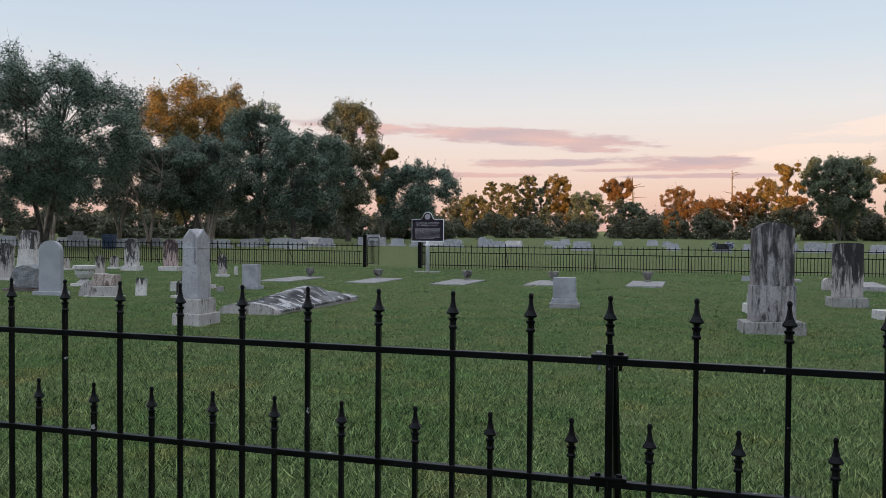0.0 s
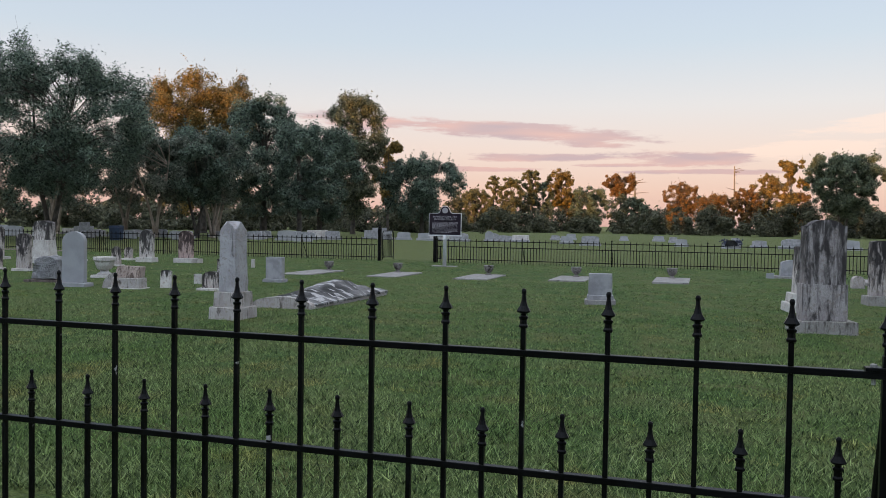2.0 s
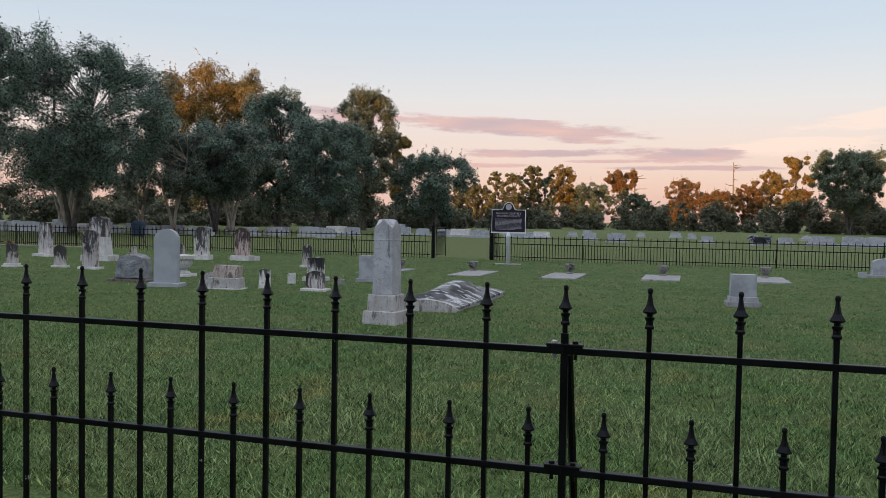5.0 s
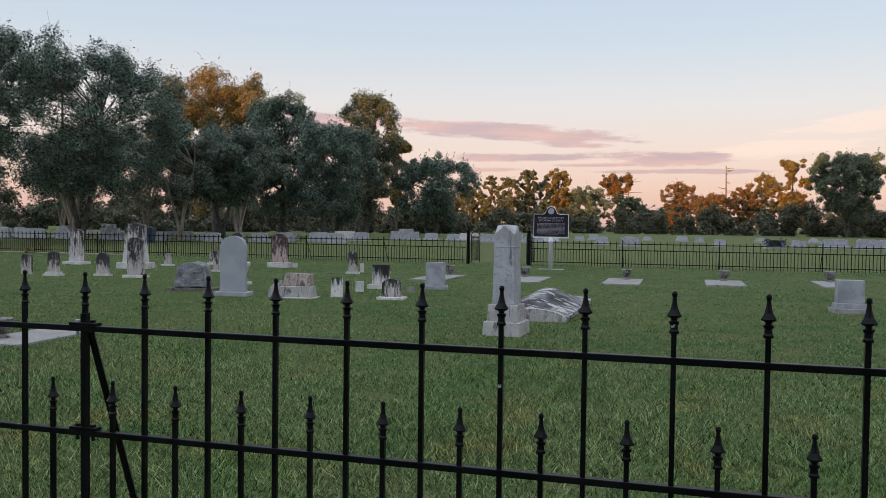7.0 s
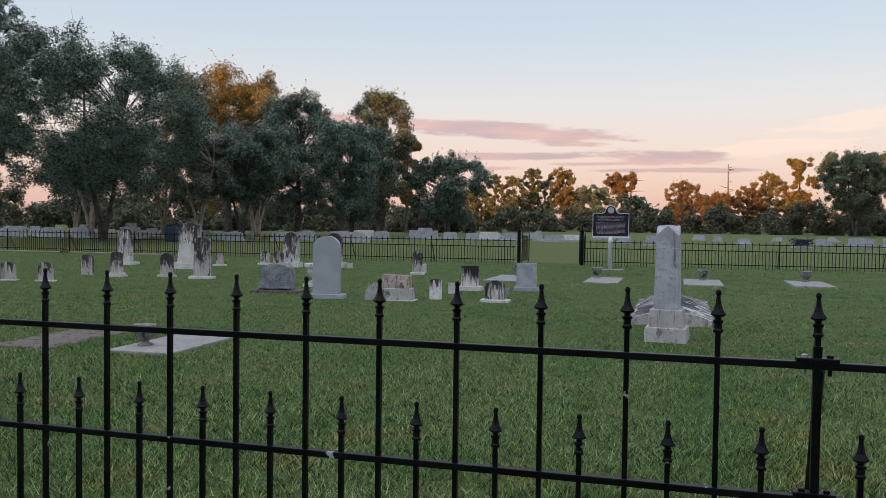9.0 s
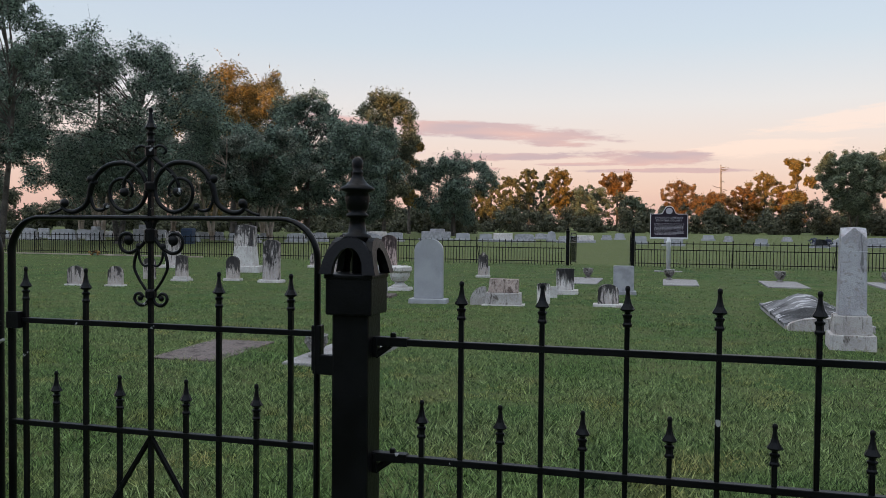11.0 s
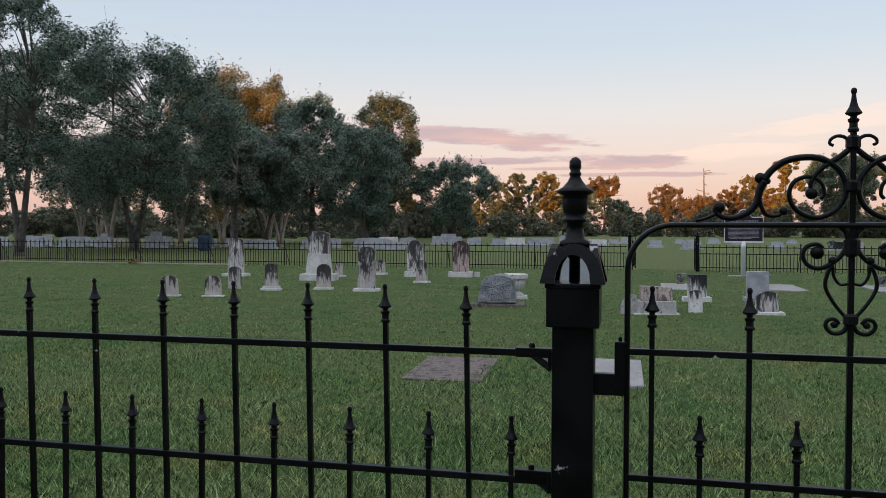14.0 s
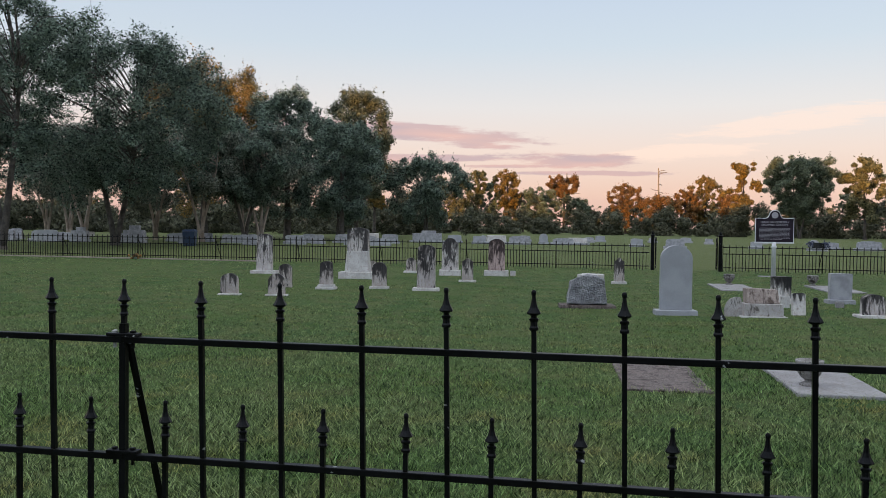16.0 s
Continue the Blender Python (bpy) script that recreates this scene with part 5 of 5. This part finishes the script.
tree(20.9, 144.0, 14.2, 6.6, 3.0, 84000, 0.17, 61, "large domed oak standing before the woods", LEAF_DEEP, BARK, 0.35, 2, 260, 0.0, 0.60, 0.12)
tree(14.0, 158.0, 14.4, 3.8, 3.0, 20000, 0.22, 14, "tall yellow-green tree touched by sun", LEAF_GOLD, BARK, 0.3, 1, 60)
tree(29.5, 139.0, 13.2, 4.4, 2.0, 24000, 0.22, 15, "tall sunlit yellowing tree at the wood's edge", LEAF_WARM, BARK, 0.3, 1, 80)
tree(36.0, 134.0, 14.0, 5.2, 2.0, 26000, 0.22, 16, "tall sunlit yellowing tree at the wood's edge", LEAF_WARM, BARK, 0.3, 1, 90)
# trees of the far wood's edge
EDGE = [(-42.7, 185, 12.6, 3.6, 1, LEAF_WARM, 30, 0.45), (-47.5, 187, 13.2, 2.4, 2, LEAF_WARM, 41, 0.5), (-38.9, 188, 14.4, 2.4, 6, LEAF_WARM, 42, 0.7), (-32.5, 193, 15.0, 4.2, 4, LEAF_GOLD, 31, 0.6),
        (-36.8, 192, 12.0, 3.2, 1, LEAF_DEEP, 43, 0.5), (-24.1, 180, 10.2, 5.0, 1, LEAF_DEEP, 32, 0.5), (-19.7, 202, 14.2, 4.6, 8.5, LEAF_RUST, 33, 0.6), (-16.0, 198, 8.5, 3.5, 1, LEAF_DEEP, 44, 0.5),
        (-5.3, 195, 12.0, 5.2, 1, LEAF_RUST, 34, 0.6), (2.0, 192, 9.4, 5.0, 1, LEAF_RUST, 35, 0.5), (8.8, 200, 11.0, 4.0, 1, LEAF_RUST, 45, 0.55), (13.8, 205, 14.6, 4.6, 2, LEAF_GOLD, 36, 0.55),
        (19.7, 203, 10.6, 4.6, 1, LEAF_RUST, 37, 0.5), (-53.0, 190, 10.5, 4.0, 1, LEAF_WARM, 38, 0.5), (-29.0, 195, 10.0, 5, 1, LEAF_WOODS, 39, 0.5)]
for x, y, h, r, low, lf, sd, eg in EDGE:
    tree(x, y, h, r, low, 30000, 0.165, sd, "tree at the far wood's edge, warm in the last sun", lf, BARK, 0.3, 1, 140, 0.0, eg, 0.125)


def snag(x, y, h, seed):
    r = random.Random(seed)
    t = thing("dead_tree", pose(x, y, 0), "bare dead pine trunk with a few broken limbs", "dead tree")
    part("trunk", tube(bmesh.new(), spline([(0, 0, -0.2), (0.1, 0, h * 0.5), (-0.1, 0, h)], 4), 0.46, 0.14, 7), DEAD_WOOD, t)
    for i in range(9):
        z = h * r.uniform(0.5, 0.98)
        a = r.uniform(0, 6.28)
        l = r.uniform(1.2, 4.6)
        part("limb", tube(bmesh.new(), spline([(0, 0, z), (l * 0.6 * math.cos(a), l * 0.6 * math.sin(a), z + 0.2), (l * math.cos(a), l * math.sin(a), z + r.uniform(-0.3, 0.7))], 3), 0.14, 0.05, 5), DEAD_WOOD, t)


snag(-20.3, 251.0, 17.6, 3)
snag(8.5, 276.0, 21.0, 4)


def belt(name, label, runs, leaves, size, seed, material):
    """A thicket made of leaf clumps along the given runs: (x0, y0, x1, y1, height, depth)."""
    rng = random.Random(seed)
    cs, rs = [], []
    for x0, y0, x1, y1, h, dp in runs:
        n = int(math.hypot(x1 - x0, y1 - y0) / 1.1)
        for i in range(n):
            k = rng.random()
            x, y = x0 + (x1 - x0) * k, y0 + (y1 - y0) * k
            hh = h * (0.72 + 0.75 * noise.noise(Vector((x * 0.13 + seed, y * 0.13, 0))) + 0.3 * noise.noise(Vector((x * 0.5, y * 0.5, seed))))
            for z in (0.5, hh * 0.35, hh * 0.65, hh * 0.92):
                cs.append((x + rng.uniform(-0.8, 0.8), y + rng.uniform(0, dp), z * rng.uniform(0.85, 1.1)))
                rs.append(rng.uniform(0.55, 1.35) * (0.6 + 0.08 * h))
    per = [max(6, int(leaves * r * r / sum(q * q for q in rs))) for r in rs]
    return tagged(new(name, leaves_mesh(name, cs, rs, per, size, seed, material)), label, "woods", "", "stuff")


belt("shrub_belt", "dark shrubs and undergrowth along the edge of the wood", [(-60, 118, -20, 150, 4.4, 8), (-20, 152, 8, 151, 5.6, 8), (8, 151, 60, 150, 8.2, 9), (-120, 60, -60, 118, 7.5, 12), (-75, 85, -30, 112, 4.0, 9)], 200000, 0.28, 51, LEAF_WOODS)
belt("far_woods", "far mixed woodland behind the cemetery", [(-70, 190, 40, 200, 9.0, 14), (40, 190, 140, 150, 11.0, 14), (-200, 90, -70, 190, 7.5, 16)], 90000, 0.55, 52, LEAF_WOODS)


def sun_block_wood():
    """An unseen bank of wood, added behind the walker to shade the graves."""
    bm = bmesh.new()
    rows = []
    for i in range(121):
        x = -330 + 4.5 * i
        h = 22.4 + 2.2 * noise.noise(Vector((x * 0.05, 0, 5))) + 1.2 * noise.noise(Vector((x * 0.21, 0, 9)))
        # hump added to keep the low sun off the domed oak
        h += 9.0 * math.exp(-((x + 83) / 7.0) ** 2)
        rows.append([bm.verts.new((x, y + 1.5 * noise.noise(Vector((x * 0.2, z, 0))), z)) for y, z in ((-60, -0.2), (-58, h * 0.5), (-60, h * 0.86), (-63, h), (-67, h * 0.8), (-70, -0.2))])
    for a, b in zip(rows, rows[1:]):
        for k in range(5):
            bm.faces.new((a[k], b[k], b[k + 1], a[k + 1]))
    return tagged(part("woodland", bm, LEAF_WOODS), "unseen wood added behind to block the low sun", "woods", "", "stuff")


sun_block_wood()


# ---- grass blades on the nearer lawn ----
def grass():
    rng = np.random.default_rng(7)
    xs, ys, sc = [], [], []
    for y0, y1, per, k in ((1.3, 4.0, 5200, 1.0), (4.0, 7.0, 3300, 0.95), (7.0, 11.0, 1900, 1.0), (11.0, 17.0, 800, 1.2), (17.0, 27.0, 230, 1.7)):
        xa, xb = -13.5 - y1 * 0.98 - 1.0, 0.6 + y1 * 0.36
        n = int((xb - xa) * (y1 - y0) * per)
        xs.append(rng.uniform(xa, xb, n))
        ys.append(rng.uniform(y0, y1, n))
        sc.append(np.full(n, k))
    X, Y, K = np.concatenate(xs), np.concatenate(ys), np.concatenate(sc)
    keep = np.ones(len(X), bool)
    for a, c, b, d in ((-11.97, 5.21, -11.28, 6.62), (-13.34, 5.18, -12.74, 6.42), (-6.97, 9.22, -5.93, 12.2), (-6.74, 7.62, -6.24, 8.2)):
        keep &= ~((X > a) & (X < b) & (Y > c) & (Y < d))
    X, Y, K = X[keep], Y[keep], K[keep]
    n = len(X)
    # blades gather in tufts of uneven height
    m = n // 14
    tuft = rng.integers(0, n, m)
    mine = rng.integers(0, m, n)
    loose = rng.random(n) < 0.35
    cx, cy, K = X[tuft][mine], Y[tuft][mine], np.where(loose, K, K[tuft][mine])
    j3 = rng.random(m)[mine]
    X = np.where(loose, X, cx + rng.normal(0, 0.020, n) * K)
    Y = np.where(loose, Y, cy + rng.normal(0, 0.020, n) * K)
    patch = 0.5 + 0.22 * np.sin(X * 1.9 + 1.3 * np.sin(Y * 1.1)) + 0.28 * np.sin(Y * 2.7 + 1.7 * np.sin(X * 0.9 + 2.0))
    a = rng.uniform(0, 2 * np.pi, n)
    h = rng.uniform(0.014, 0.047, n) * (0.85 + 0.15 * K) * (0.45 + 0.95 * j3) * (0.8 + 0.4 * patch) * np.clip(1.25 - 0.07 * Y, 0.5, 1.0)
    w = rng.uniform(0.0032, 0.0070, n) * K
    ln = rng.uniform(0.4, 2.0, n) * h
    b = rng.uniform(0, 2 * np.pi, n)
    G = sum(q * np.exp(-((X - u) ** 2 + (Y - v) ** 2) / (2 * r * r)) for u, v, q, r in SWELLS)
    Z = G - 0.015
    P0 = np.stack([X - w * np.cos(a), Y - w * np.sin(a), Z], 1)
    P1 = np.stack([X + w * np.cos(a), Y + w * np.sin(a), Z], 1)
    P2 = np.stack([X + ln * np.cos(b), Y + ln * np.sin(b), G + h], 1)
    V = np.stack([P0, P1, P2], 1).reshape(-1, 3)
    me = bpy.data.meshes.new("grass")
    me.vertices.add(len(V))
    me.vertices.foreach_set("co", V.astype(np.float32).ravel())
    me.loops.add(3 * n)
    me.loops.foreach_set("vertex_index", np.arange(3 * n, dtype=np.int32))
    me.polygons.add(n)
    me.polygons.foreach_set("loop_start", np.arange(0, 3 * n, 3, dtype=np.int32))
    me.update(calc_edges=True)
    me.materials.append(BLADE)
    tagged(new("grass", me), "short mown blades of green lawn grass", "grass", "", "stuff")


grass()
